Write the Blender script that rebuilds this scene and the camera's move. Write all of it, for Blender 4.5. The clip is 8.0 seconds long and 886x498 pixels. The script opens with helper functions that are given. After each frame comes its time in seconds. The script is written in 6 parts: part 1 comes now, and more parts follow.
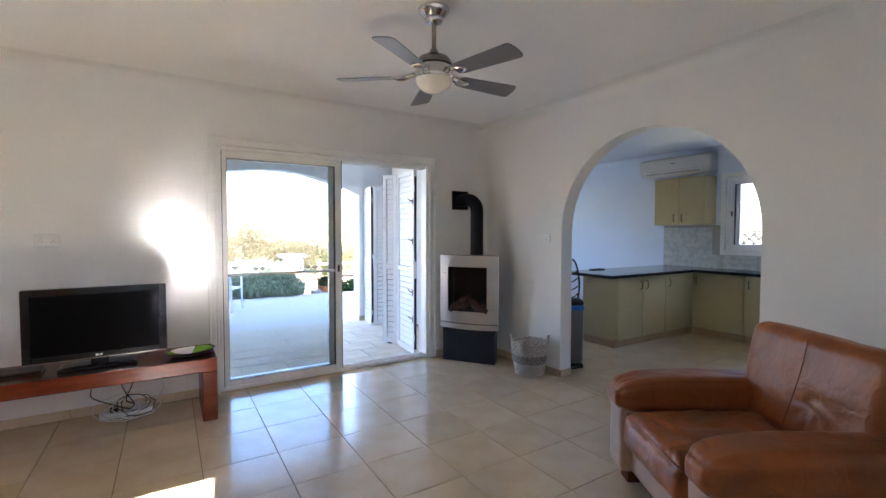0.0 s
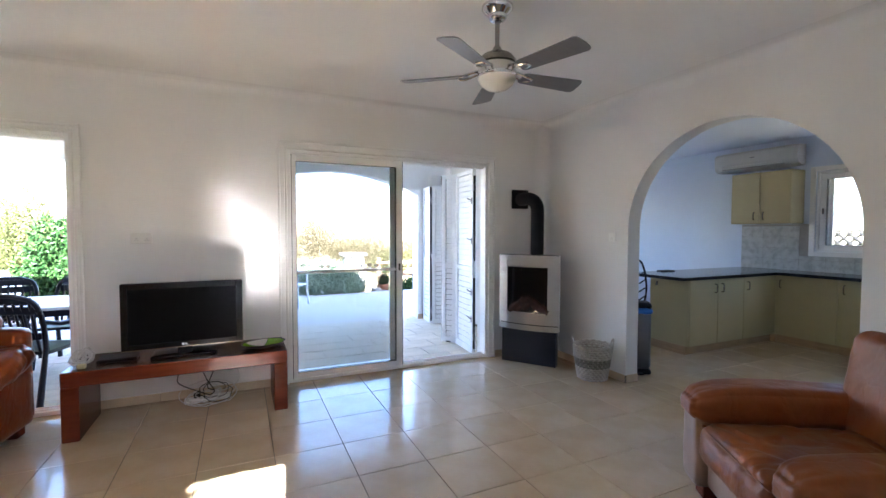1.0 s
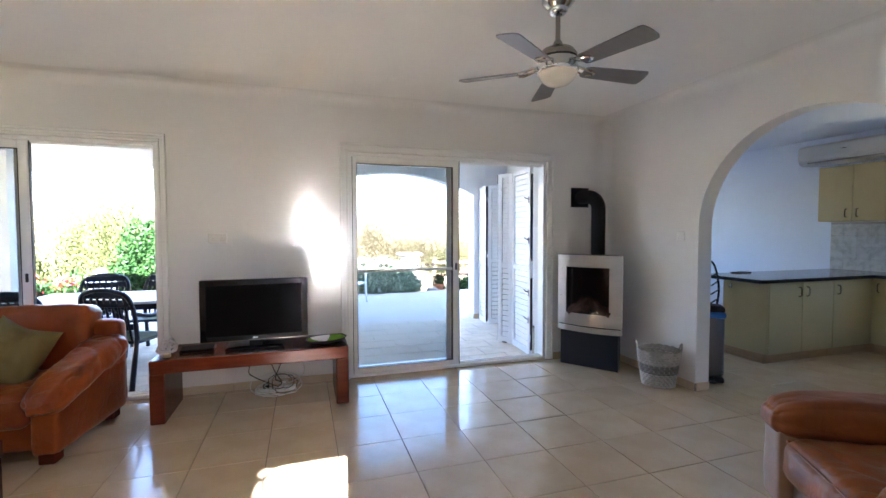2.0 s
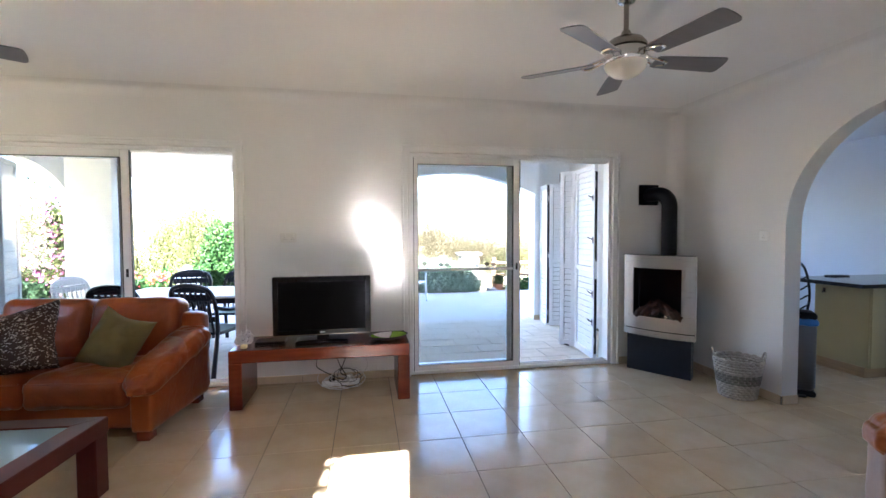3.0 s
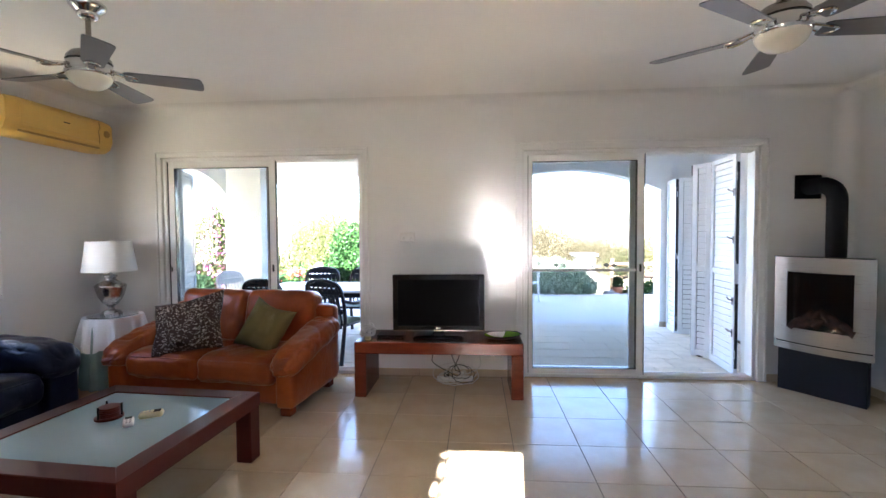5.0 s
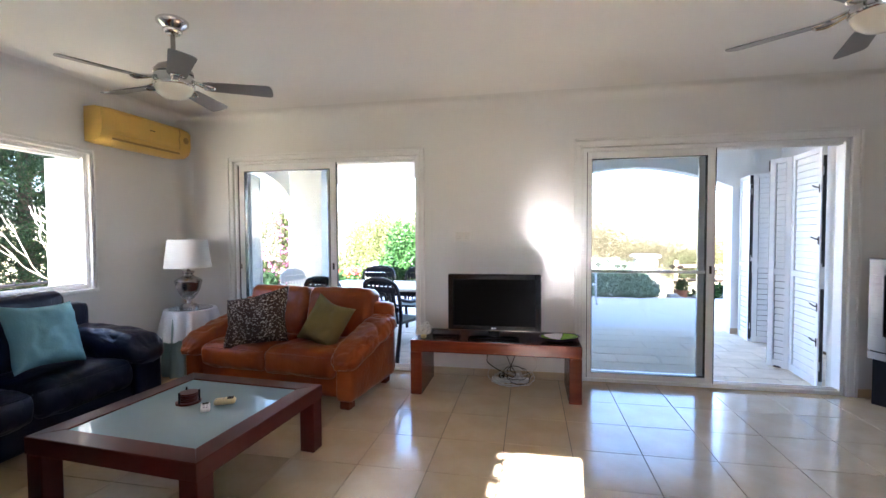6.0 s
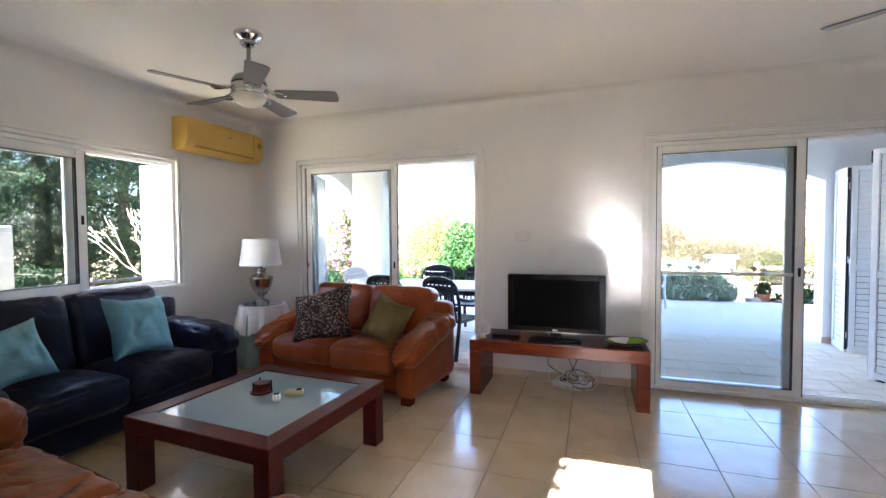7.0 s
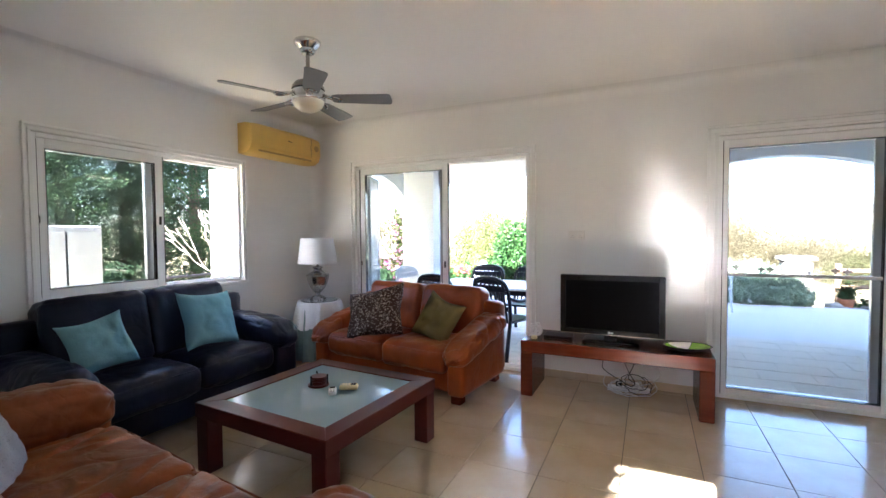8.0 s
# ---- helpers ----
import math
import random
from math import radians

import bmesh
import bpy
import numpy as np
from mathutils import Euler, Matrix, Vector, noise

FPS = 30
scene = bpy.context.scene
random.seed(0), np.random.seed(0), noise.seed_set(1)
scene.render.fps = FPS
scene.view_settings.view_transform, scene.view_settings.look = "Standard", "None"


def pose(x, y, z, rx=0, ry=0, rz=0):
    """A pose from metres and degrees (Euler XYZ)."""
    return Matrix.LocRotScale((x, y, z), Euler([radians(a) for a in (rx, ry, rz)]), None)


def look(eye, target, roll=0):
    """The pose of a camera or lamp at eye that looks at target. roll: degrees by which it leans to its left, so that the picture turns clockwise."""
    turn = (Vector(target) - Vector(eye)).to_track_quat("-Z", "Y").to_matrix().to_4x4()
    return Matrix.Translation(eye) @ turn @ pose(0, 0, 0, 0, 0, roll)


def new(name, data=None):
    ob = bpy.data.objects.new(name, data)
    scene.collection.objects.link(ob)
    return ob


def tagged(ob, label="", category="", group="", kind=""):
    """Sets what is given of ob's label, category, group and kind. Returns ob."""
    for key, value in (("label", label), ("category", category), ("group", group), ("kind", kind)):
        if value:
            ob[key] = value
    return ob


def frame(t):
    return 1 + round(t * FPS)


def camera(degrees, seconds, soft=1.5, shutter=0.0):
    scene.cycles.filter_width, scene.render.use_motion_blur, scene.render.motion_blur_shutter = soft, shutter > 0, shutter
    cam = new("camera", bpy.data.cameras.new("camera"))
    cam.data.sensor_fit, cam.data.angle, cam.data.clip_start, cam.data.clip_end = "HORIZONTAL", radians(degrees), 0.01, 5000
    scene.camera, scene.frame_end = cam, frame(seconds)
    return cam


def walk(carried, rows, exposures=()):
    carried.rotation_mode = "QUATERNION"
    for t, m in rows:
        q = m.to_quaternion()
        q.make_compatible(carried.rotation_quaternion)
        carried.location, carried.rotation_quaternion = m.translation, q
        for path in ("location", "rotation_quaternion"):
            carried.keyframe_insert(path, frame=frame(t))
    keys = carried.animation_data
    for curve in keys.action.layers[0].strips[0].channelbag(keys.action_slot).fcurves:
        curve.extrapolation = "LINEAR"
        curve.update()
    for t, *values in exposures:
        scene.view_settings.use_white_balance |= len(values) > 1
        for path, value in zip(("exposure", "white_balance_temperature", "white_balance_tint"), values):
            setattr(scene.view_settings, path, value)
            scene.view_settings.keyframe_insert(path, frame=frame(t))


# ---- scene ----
cam = camera(90.3, 8.0)
EXPOSURE = 5.42
scene.cycles.blur_glossy = 0.0
scene.cycles.sample_clamp_indirect = 60.0
scene.cycles.caustics_reflective = True
PATH = [
    (0, (-0.366, 0.075, 1.422), (0.691, 1.771, 1.346), 0.1),
    (0.5, (-0.38, 0.084, 1.421), (0.565, 1.845, 1.344), 0.1),
    (1, (-0.393, 0.095, 1.421), (0.44, 1.911, 1.342), 0.1),
    (1.5, (-0.404, 0.103, 1.419), (0.317, 1.967, 1.34), 0.0),
    (3, (-0.423, 0.107, 1.408), (-0.079, 2.075, 1.331), -0.2),
    (3.5, (-0.426, 0.111, 1.407), (-0.217, 2.099, 1.331), -0.2),
    (4, (-0.431, 0.114, 1.406), (-0.337, 2.111, 1.331), -0.3),
    (4.5, (-0.44, 0.114, 1.405), (-0.473, 2.113, 1.33), -0.4),
    (6, (-0.488, 0.111, 1.395), (-0.873, 2.072, 1.324), -0.3),
    (6.5, (-0.498, 0.115, 1.394), (-1.015, 2.046, 1.323), -0.3),
    (7, (-0.504, 0.117, 1.393), (-1.142, 2.011, 1.322), -0.4),
    (7.5, (-0.509, 0.114, 1.394), (-1.249, 1.971, 1.322), -0.4),
    (8, (-0.513, 0.108, 1.395), (-1.359, 1.918, 1.322), -0.4),
]
walk(cam, [(t, look(eye, target, roll)) for t, eye, target, roll in PATH], [(0.0, EXPOSURE, 5720, 17), (8.0, EXPOSURE, 5720, 17)])

# ---- world and sun ----
SUN_WAY = Vector((0.083, 1.0, -0.69)).normalized()
world = bpy.data.worlds.new("sky")
scene.world = world
world.use_nodes = True
wn = world.node_tree.nodes
sky = wn.new("ShaderNodeTexSky")
sky.sky_type = "NISHITA"
sky.sun_disc = False
sky.sun_elevation = math.asin(-SUN_WAY.z)
sky.sun_rotation = math.pi
sky.dust_density = 1.5
wn["Background"].inputs["Strength"].default_value = 0.053
world.node_tree.links.new(sky.outputs["Color"], wn["Background"].inputs["Color"])
sun_data = bpy.data.lights.new("sun", "SUN")
sun_data.energy = 5.0
sun_data.angle = radians(0.53)
sun_data.color = (1.0, 0.95, 0.88)
sun = new("sun", sun_data)
sun.matrix_world = look((0, -6, 8), Vector((0, -6, 8)) + SUN_WAY)



# ---- materials ----
def mat(name, col, rough=0.5, metal=0.0, var=0.12, scale=3.0, bump=0.0, bscale=80.0, rvar=0.08, per="", spec=0.5, trans=0.0, ior=1.45, col2=None, stretch=(1, 1, 1), coat=0.0):
    """A procedural surface: two scales of tone, uneven gloss and fine relief."""
    m = bpy.data.materials.new(name)
    m.use_nodes = True
    nt = m.node_tree
    b = nt.nodes["Principled BSDF"]
    L = nt.links.new
    b.inputs["Metallic"].default_value = metal
    b.inputs["Specular IOR Level"].default_value = spec
    b.inputs["Transmission Weight"].default_value = trans
    b.inputs["IOR"].default_value = ior
    b.inputs["Coat Weight"].default_value = coat
    tc = nt.nodes.new("ShaderNodeTexCoord")
    mp = nt.nodes.new("ShaderNodeMapping")
    mp.inputs["Scale"].default_value = stretch
    L(tc.outputs["Object"], mp.inputs["Vector"])
    big = nt.nodes.new("ShaderNodeTexNoise")
    big.inputs["Scale"].default_value = scale
    big.inputs["Detail"].default_value = 5
    big.inputs["Roughness"].default_value = 0.6
    L(mp.outputs["Vector"], big.inputs["Vector"])
    ramp = nt.nodes.new("ShaderNodeMapRange")
    ramp.inputs["From Min"].default_value = 0.3
    ramp.inputs["From Max"].default_value = 0.7
    L(big.outputs["Fac"], ramp.inputs["Value"])
    mix = nt.nodes.new("ShaderNodeMix")
    mix.data_type = "RGBA"
    lo = tuple(c * (1 - var) for c in col)
    hi = tuple(min(1, c * (1 + var)) for c in col) if col2 is None else col2
    mix.inputs["A"].default_value = (*lo, 1)
    mix.inputs["B"].default_value = (*hi, 1)
    L(ramp.outputs["Result"], mix.inputs["Factor"])
    out = mix.outputs["Result"]
    if per:
        if per == "object":
            src = nt.nodes.new("ShaderNodeObjectInfo").outputs["Random"]
        else:
            src = nt.nodes.new("ShaderNodeNewGeometry").outputs["Random Per Island"]
        hs = nt.nodes.new("ShaderNodeHueSaturation")
        r1 = nt.nodes.new("ShaderNodeMapRange")
        r1.inputs["To Min"].default_value = 0.95 if per == "object" else 0.55
        r1.inputs["To Max"].default_value = 1.04 if per == "object" else 1.45
        L(src, r1.inputs["Value"])
        L(r1.outputs["Result"], hs.inputs["Value"])
        if per == "island":
            r2 = nt.nodes.new("ShaderNodeMapRange")
            r2.inputs["To Min"].default_value = 0.515
            r2.inputs["To Max"].default_value = 0.475
            L(src, r2.inputs["Value"])
            L(r2.outputs["Result"], hs.inputs["Hue"])
        L(out, hs.inputs["Color"])
        out = hs.outputs["Color"]
    L(out, b.inputs["Base Color"])
    rr = nt.nodes.new("ShaderNodeMapRange")
    rr.inputs["To Min"].default_value = max(0.0, rough - rvar)
    rr.inputs["To Max"].default_value = min(1.0, rough + rvar)
    L(big.outputs["Fac"], rr.inputs["Value"])
    L(rr.outputs["Result"], b.inputs["Roughness"])
    if bump:
        fine = nt.nodes.new("ShaderNodeTexNoise")
        fine.inputs["Scale"].default_value = bscale
        fine.inputs["Detail"].default_value = 4
        L(mp.outputs["Vector"], fine.inputs["Vector"])
        bp = nt.nodes.new("ShaderNodeBump")
        bp.inputs["Strength"].default_value = bump
        bp.inputs["Distance"].default_value = 0.01
        L(fine.outputs["Fac"], bp.inputs["Height"])
        L(bp.outputs["Normal"], b.inputs["Normal"])
    return m


def fleck_mat(name, dark, light, scale, cut, stretch=(1, 1, 1), rough=0.85):
    """A printed cloth: small light flecks on a dark ground."""
    m = mat(name, dark, rough, bump=0.4, bscale=300)
    nt = m.node_tree
    b = nt.nodes["Principled BSDF"]
    old = b.inputs["Base Color"].links[0].from_socket
    vo = nt.nodes.new("ShaderNodeTexVoronoi")
    vo.inputs["Scale"].default_value = scale
    mp = nt.nodes.new("ShaderNodeMapping")
    mp.inputs["Scale"].default_value = stretch
    tc = nt.nodes.new("ShaderNodeTexCoord")
    wob = nt.nodes.new("ShaderNodeTexNoise")
    wob.inputs["Scale"].default_value = 30
    add = nt.nodes.new("ShaderNodeVectorMath")
    add.operation = "MULTIPLY_ADD"
    add.inputs[1].default_value = (0.05, 0.05, 0.05)
    nt.links.new(tc.outputs["Object"], wob.inputs["Vector"])
    nt.links.new(wob.outputs["Color"], add.inputs[0])
    nt.links.new(tc.outputs["Object"], add.inputs[2])
    nt.links.new(add.outputs["Vector"], mp.inputs["Vector"])
    nt.links.new(mp.outputs["Vector"], vo.inputs["Vector"])
    lt = nt.nodes.new("ShaderNodeMath")
    lt.operation = "LESS_THAN"
    lt.inputs[1].default_value = cut
    nt.links.new(vo.outputs["Distance"], lt.inputs[0])
    mx = nt.nodes.new("ShaderNodeMix")
    mx.data_type = "RGBA"
    mx.inputs["B"].default_value = (*light, 1)
    nt.links.new(old, mx.inputs["A"])
    nt.links.new(lt.outputs[0], mx.inputs["Factor"])
    nt.links.new(mx.outputs["Result"], b.inputs["Base Color"])
    return m


def leather_mat(name, col, col2, rough):
    """Worn hide: drifting tone, long creases and a fine pebbled grain."""
    m = mat(name, col, rough, var=0.12, scale=3.5, col2=col2, rvar=0.05, spec=0.3)
    nt = m.node_tree
    L = nt.links.new
    tc = nt.nodes.new("ShaderNodeTexCoord")
    warp = nt.nodes.new("ShaderNodeTexNoise")
    warp.inputs["Scale"].default_value = 5
    warp.inputs["Detail"].default_value = 3
    add = nt.nodes.new("ShaderNodeVectorMath")
    add.operation = "MULTIPLY_ADD"
    add.inputs[1].default_value = (0.22, 0.22, 0.22)
    L(tc.outputs["Object"], warp.inputs["Vector"])
    L(warp.outputs["Color"], add.inputs[0])
    L(tc.outputs["Object"], add.inputs[2])
    edge = nt.nodes.new("ShaderNodeTexVoronoi")
    edge.feature = "DISTANCE_TO_EDGE"
    edge.inputs["Scale"].default_value = 7
    L(add.outputs["Vector"], edge.inputs["Vector"])
    er = nt.nodes.new("ShaderNodeMapRange")
    er.inputs["From Max"].default_value = 0.09
    L(edge.outputs["Distance"], er.inputs["Value"])
    soft_n = nt.nodes.new("ShaderNodeTexNoise")
    soft_n.inputs["Scale"].default_value = 16
    soft_n.inputs["Detail"].default_value = 3
    L(add.outputs["Vector"], soft_n.inputs["Vector"])
    ridge = nt.nodes.new("ShaderNodeTexNoise")
    ridge.noise_type = "RIDGED_MULTIFRACTAL"
    ridge.inputs["Scale"].default_value = 9
    ridge.inputs["Detail"].default_value = 4
    ridge.inputs["Distortion"].default_value = 0.9
    L(add.outputs["Vector"], ridge.inputs["Vector"])
    where = nt.nodes.new("ShaderNodeTexNoise")
    where.inputs["Scale"].default_value = 2.6
    L(tc.outputs["Object"], where.inputs["Vector"])
    wr = nt.nodes.new("ShaderNodeMapRange")
    wr.inputs["From Min"].default_value = 0.42
    wr.inputs["From Max"].default_value = 0.62
    L(where.outputs["Fac"], wr.inputs["Value"])
    worn = nt.nodes.new("ShaderNodeMath")
    worn.operation = "MULTIPLY"
    L(ridge.outputs["Fac"], worn.inputs[0])
    L(wr.outputs["Result"], worn.inputs[1])
    grain = nt.nodes.new("ShaderNodeTexVoronoi")
    grain.inputs["Scale"].default_value = 260
    L(tc.outputs["Object"], grain.inputs["Vector"])
    prev = None
    for src, st, dist in ((er.outputs["Result"], 0.16, 0.005), (soft_n.outputs["Fac"], 0.26, 0.012), (worn.outputs["Value"], 0.36, 0.007), (grain.outputs["Distance"], 0.12, 0.0015)):
        bp = nt.nodes.new("ShaderNodeBump")
        bp.inputs["Strength"].default_value = st
        bp.inputs["Distance"].default_value = dist
        L(src, bp.inputs["Height"])
        if prev:
            L(prev, bp.inputs["Normal"])
        prev = bp.outputs["Normal"]
    L(prev, nt.nodes["Principled BSDF"].inputs["Normal"])
    return m


M_WALL = mat("wall_paint", (0.79, 0.778, 0.757), 0.75, var=0.025, scale=0.8, bump=0.06, bscale=90, spec=0.3)
M_CEIL = mat("ceiling_paint", (0.87, 0.86, 0.84), 0.8, var=0.02, scale=0.7, bump=0.05, bscale=70, spec=0.3)
# pale paint with the blue of the sky light mixed into its colour
M_KWALL = mat("kitchen_sky_tint_paint", (0.70, 0.765, 0.87), 0.7, var=0.03, scale=0.9, bump=0.05, bscale=90)
M_TILE = mat("floor_tile", (0.56, 0.42, 0.26), 0.235, var=0.04, scale=4.0, per="object", rvar=0.03, bump=0.012, bscale=9, col2=(0.61, 0.48, 0.32), spec=0.5, coat=0.7)
M_TILE.node_tree.nodes["Principled BSDF"].inputs["Coat Roughness"].default_value = 0.09
M_GROUT = mat("grout", (0.17, 0.135, 0.1), 0.9, var=0.15, scale=10, bump=0.2, spec=0.1)
M_SKIRT = mat("skirting_tile", (0.55, 0.43, 0.29), 0.3, var=0.1, scale=5, per="object")
M_ALU = mat("white_aluminium", (0.87, 0.87, 0.87), 0.35, var=0.02, scale=2, bump=0.02)
M_TRIM = mat("white_trim_paint", (0.83, 0.825, 0.81), 0.5, var=0.03, scale=3, bump=0.04)
M_SHUT = mat("white_shutter_paint", (0.82, 0.83, 0.85), 0.45, var=0.05, scale=6, bump=0.05)
M_GLASS = mat("clear_glass", (0.925, 0.94, 0.95), 0.0, var=0.0, trans=1.0, rvar=0.0, ior=1.45)
M_PANE = bpy.data.materials.new("window_pane")
M_PANE.use_nodes = True
pn = M_PANE.node_tree
pn.nodes.remove(pn.nodes["Principled BSDF"])
clear = pn.nodes.new("ShaderNodeBsdfTransparent")
clear.inputs["Color"].default_value = (0.83, 0.845, 0.848, 1)
shine = pn.nodes.new("ShaderNodeBsdfGlossy")
shine.inputs["Roughness"].default_value = 0.02
fres = pn.nodes.new("ShaderNodeFresnel")
fres.inputs["IOR"].default_value = 1.35
blend = pn.nodes.new("ShaderNodeMixShader")
pn.links.new(fres.outputs["Fac"], blend.inputs["Fac"])
pn.links.new(clear.outputs["BSDF"], blend.inputs[1])
pn.links.new(shine.outputs["BSDF"], blend.inputs[2])
pn.links.new(blend.outputs["Shader"], pn.nodes["Material Output"].inputs["Surface"])
# dark tone standing in for the shade between louvre slats
M_GAPSHADE = mat("louvre_gap_shade", (0.09, 0.095, 0.11), 0.8, var=0.1)
M_GASKET = mat("black_gasket", (0.02, 0.02, 0.022), 0.6)
M_STUCCO = mat("white_stucco", (0.83, 0.83, 0.82), 0.85, var=0.05, scale=1.5, bump=0.25, bscale=60)
M_PAVER = mat("veranda_paver", (0.61, 0.52, 0.40), 0.8, spec=0.2, var=0.1, scale=5, per="object", bump=0.12, bscale=30, col2=(0.70, 0.61, 0.49))
M_CONC = mat("patio_concrete", (0.56, 0.525, 0.475), 0.8, var=0.08, scale=1.2, bump=0.2, bscale=40)
M_EARTH = mat("dry_earth", (0.30, 0.23, 0.14), 0.95, var=0.25, scale=0.8, bump=0.6, bscale=10, col2=(0.40, 0.35, 0.19))
M_CHERRY = mat("cherry_wood", (0.14, 0.028, 0.010), 0.26, var=0.2, scale=3, bump=0.02, bscale=40, rvar=0.03, spec=0.32, stretch=(1, 7, 7), col2=(0.18, 0.04, 0.015))
M_MAHOG = mat("mahogany_wood", (0.08, 0.0135, 0.0085), 0.34, var=0.1, scale=5, rvar=0.0, spec=0.3, stretch=(1, 1, 1))
M_FROST = mat("frosted_glass", (0.30, 0.405, 0.43), 0.035, var=0.03, scale=1, rvar=0.01, spec=0.6)
M_ORANGE = leather_mat("orange_leather", (0.23, 0.046, 0.008), (0.32, 0.075, 0.014), 0.31)
M_TAN = leather_mat("tan_leather", (0.20, 0.05, 0.0105), (0.28, 0.08, 0.02), 0.34)
M_WORN = leather_mat("worn_tan_leather", (0.20, 0.055, 0.012), (0.285, 0.09, 0.025), 0.4)
M_PALE = mat("worn_leather_panel", (0.32, 0.19, 0.125), 0.5, var=0.15, scale=5, bump=0.12, bscale=60)
M_NAVY = leather_mat("navy_leather", (0.006, 0.007, 0.022), (0.010, 0.012, 0.034), 0.32)
M_TEAL = mat("teal_velvet", (0.17, 0.36, 0.41), 0.8, var=0.05, scale=9, bump=0.35, bscale=90, col2=(0.20, 0.40, 0.45))
M_OLIVE = mat("olive_cloth", (0.18, 0.13, 0.04), 0.9, var=0.1, scale=6, bump=0.4, bscale=260)
M_FLECK = fleck_mat("flecked_cloth", (0.045, 0.02, 0.011), (0.62, 0.51, 0.42), 42, 0.31, (0.9, 1.0, 2.3))
M_GREYC = fleck_mat("speckled_grey_cloth", (0.36, 0.355, 0.36), (0.2, 0.185, 0.185), 150, 0.2)
M_RED = mat("red_cloth", (0.30, 0.03, 0.02), 0.85, bump=0.3, bscale=200)
M_STEEL = mat("brushed_steel", (0.43, 0.41, 0.385), 0.3, metal=1.0, var=0.06, scale=30, stretch=(0.3, 0.3, 12), rvar=0.08)
M_CHROME = mat("chrome", (0.66, 0.66, 0.66), 0.1, metal=1.0, var=0.04, rvar=0.03)
M_NICKEL = mat("brushed_nickel", (0.31, 0.29, 0.27), 0.26, metal=1.0, var=0.08, scale=8, rvar=0.06)
M_POLISH = mat("polished_nickel", (0.44, 0.42, 0.40), 0.27, metal=1.0, var=0.06, scale=8, rvar=0.03)
M_SGROUT = mat("pale_grout", (0.36, 0.34, 0.31), 0.8, var=0.1, scale=8)
M_BLADE = mat("grey_blade", (0.17, 0.17, 0.18), 0.4, var=0.06, scale=3, rvar=0.06, stretch=(1, 12, 1))
M_OPAL = mat("opal_glass", (0.82, 0.78, 0.69), 0.25, var=0.02, spec=0.5)
M_BLACKM = mat("black_metal", (0.011, 0.011, 0.013), 0.5, var=0.15, scale=10, bump=0.05, spec=0.22)
M_STOVEBASE = mat("blue_black_steel", (0.013, 0.014, 0.024), 0.4, var=0.1, scale=6, spec=0.3)
M_DARKGLASS = mat("dark_glass", (0.006, 0.006, 0.008), 0.06, var=0.0, rvar=0.02, spec=0.5)
M_LOG = mat("ceramic_log", (0.024, 0.01, 0.006), 0.9, var=0.4, scale=16, bump=0.6, bscale=60, col2=(0.075, 0.032, 0.018))
M_TVB = mat("gloss_black_plastic", (0.009, 0.009, 0.01), 0.16, var=0.1, rvar=0.03, spec=0.2)
M_TVG = mat("grey_bezel", (0.03, 0.03, 0.032), 0.25, metal=0.0, spec=0.25, var=0.05)
M_BEZEL = mat("gloss_bezel", (0.012, 0.012, 0.013), 0.1, var=0.05, rvar=0.03, spec=0.6)
M_ACYD = mat("yellowed_ac_shadow_gap", (0.34, 0.20, 0.052), 0.5, var=0.07)
M_SCREEN = mat("tv_screen", (0.005, 0.005, 0.006), 0.35, var=0.05, rvar=0.03, spec=0.02)
M_IVORY = mat("aged_white_plastic", (0.74, 0.72, 0.68), 0.4, var=0.03)
M_WPLAST = mat("white_plastic", (0.86, 0.855, 0.83), 0.4, var=0.03)
M_CABW = mat("white_painted_steel", (0.4, 0.41, 0.42), 0.5, var=0.04)
M_CREAMP = mat("yellowed_plastic", (0.66, 0.58, 0.32), 0.45, var=0.06)
M_ACY = mat("yellowed_ac_plastic", (0.66, 0.42, 0.095), 0.42, var=0.07, scale=2.5)
M_ACW = mat("off_white_ac_plastic", (0.62, 0.61, 0.58), 0.42, var=0.05, scale=2.5)
M_SHADE = mat("white_lampshade", (0.80, 0.79, 0.77), 0.85, var=0.03, bump=0.2, bscale=240)
M_LACE = mat("white_table_cloth", (0.70, 0.71, 0.71), 0.9, var=0.06, bump=0.35, bscale=160)
M_SKIRTC = mat("sage_cloth", (0.20, 0.27, 0.25), 0.9, var=0.1, scale=6, bump=0.3, bscale=200)
M_WICK = mat("whitewashed_wicker", (0.48, 0.435, 0.39), 0.8, var=0.2, scale=22, bump=0.3)
M_WICKG = mat("grey_wicker", (0.22, 0.21, 0.19), 0.8, var=0.25, scale=22, bump=0.3)
M_CAB = mat("cream_cabinet_laminate", (0.47, 0.40, 0.215), 0.42, var=0.04, scale=2)
M_PLINTH = mat("oak_plinth", (0.40, 0.27, 0.15), 0.5, var=0.15, scale=6, stretch=(1, 1, 8))
M_GRANITE = mat("black_granite", (0.012, 0.012, 0.015), 0.12, var=0.5, scale=120, rvar=0.03, col2=(0.05, 0.05, 0.055))
M_SPLASH = mat("splash_tile", (0.50, 0.51, 0.49), 0.28, var=0.14, scale=14, per="object")
M_GREEN = mat("green_glaze", (0.17, 0.42, 0.03), 0.25, var=0.25, scale=18, col2=(0.34, 0.6, 0.08))
M_RESIN = mat("dark_resin", (0.01, 0.011, 0.02), 0.35, var=0.1, bump=0.05, spec=0.35)
M_RESINW = mat("white_resin", (0.74, 0.76, 0.79), 0.4, var=0.05)
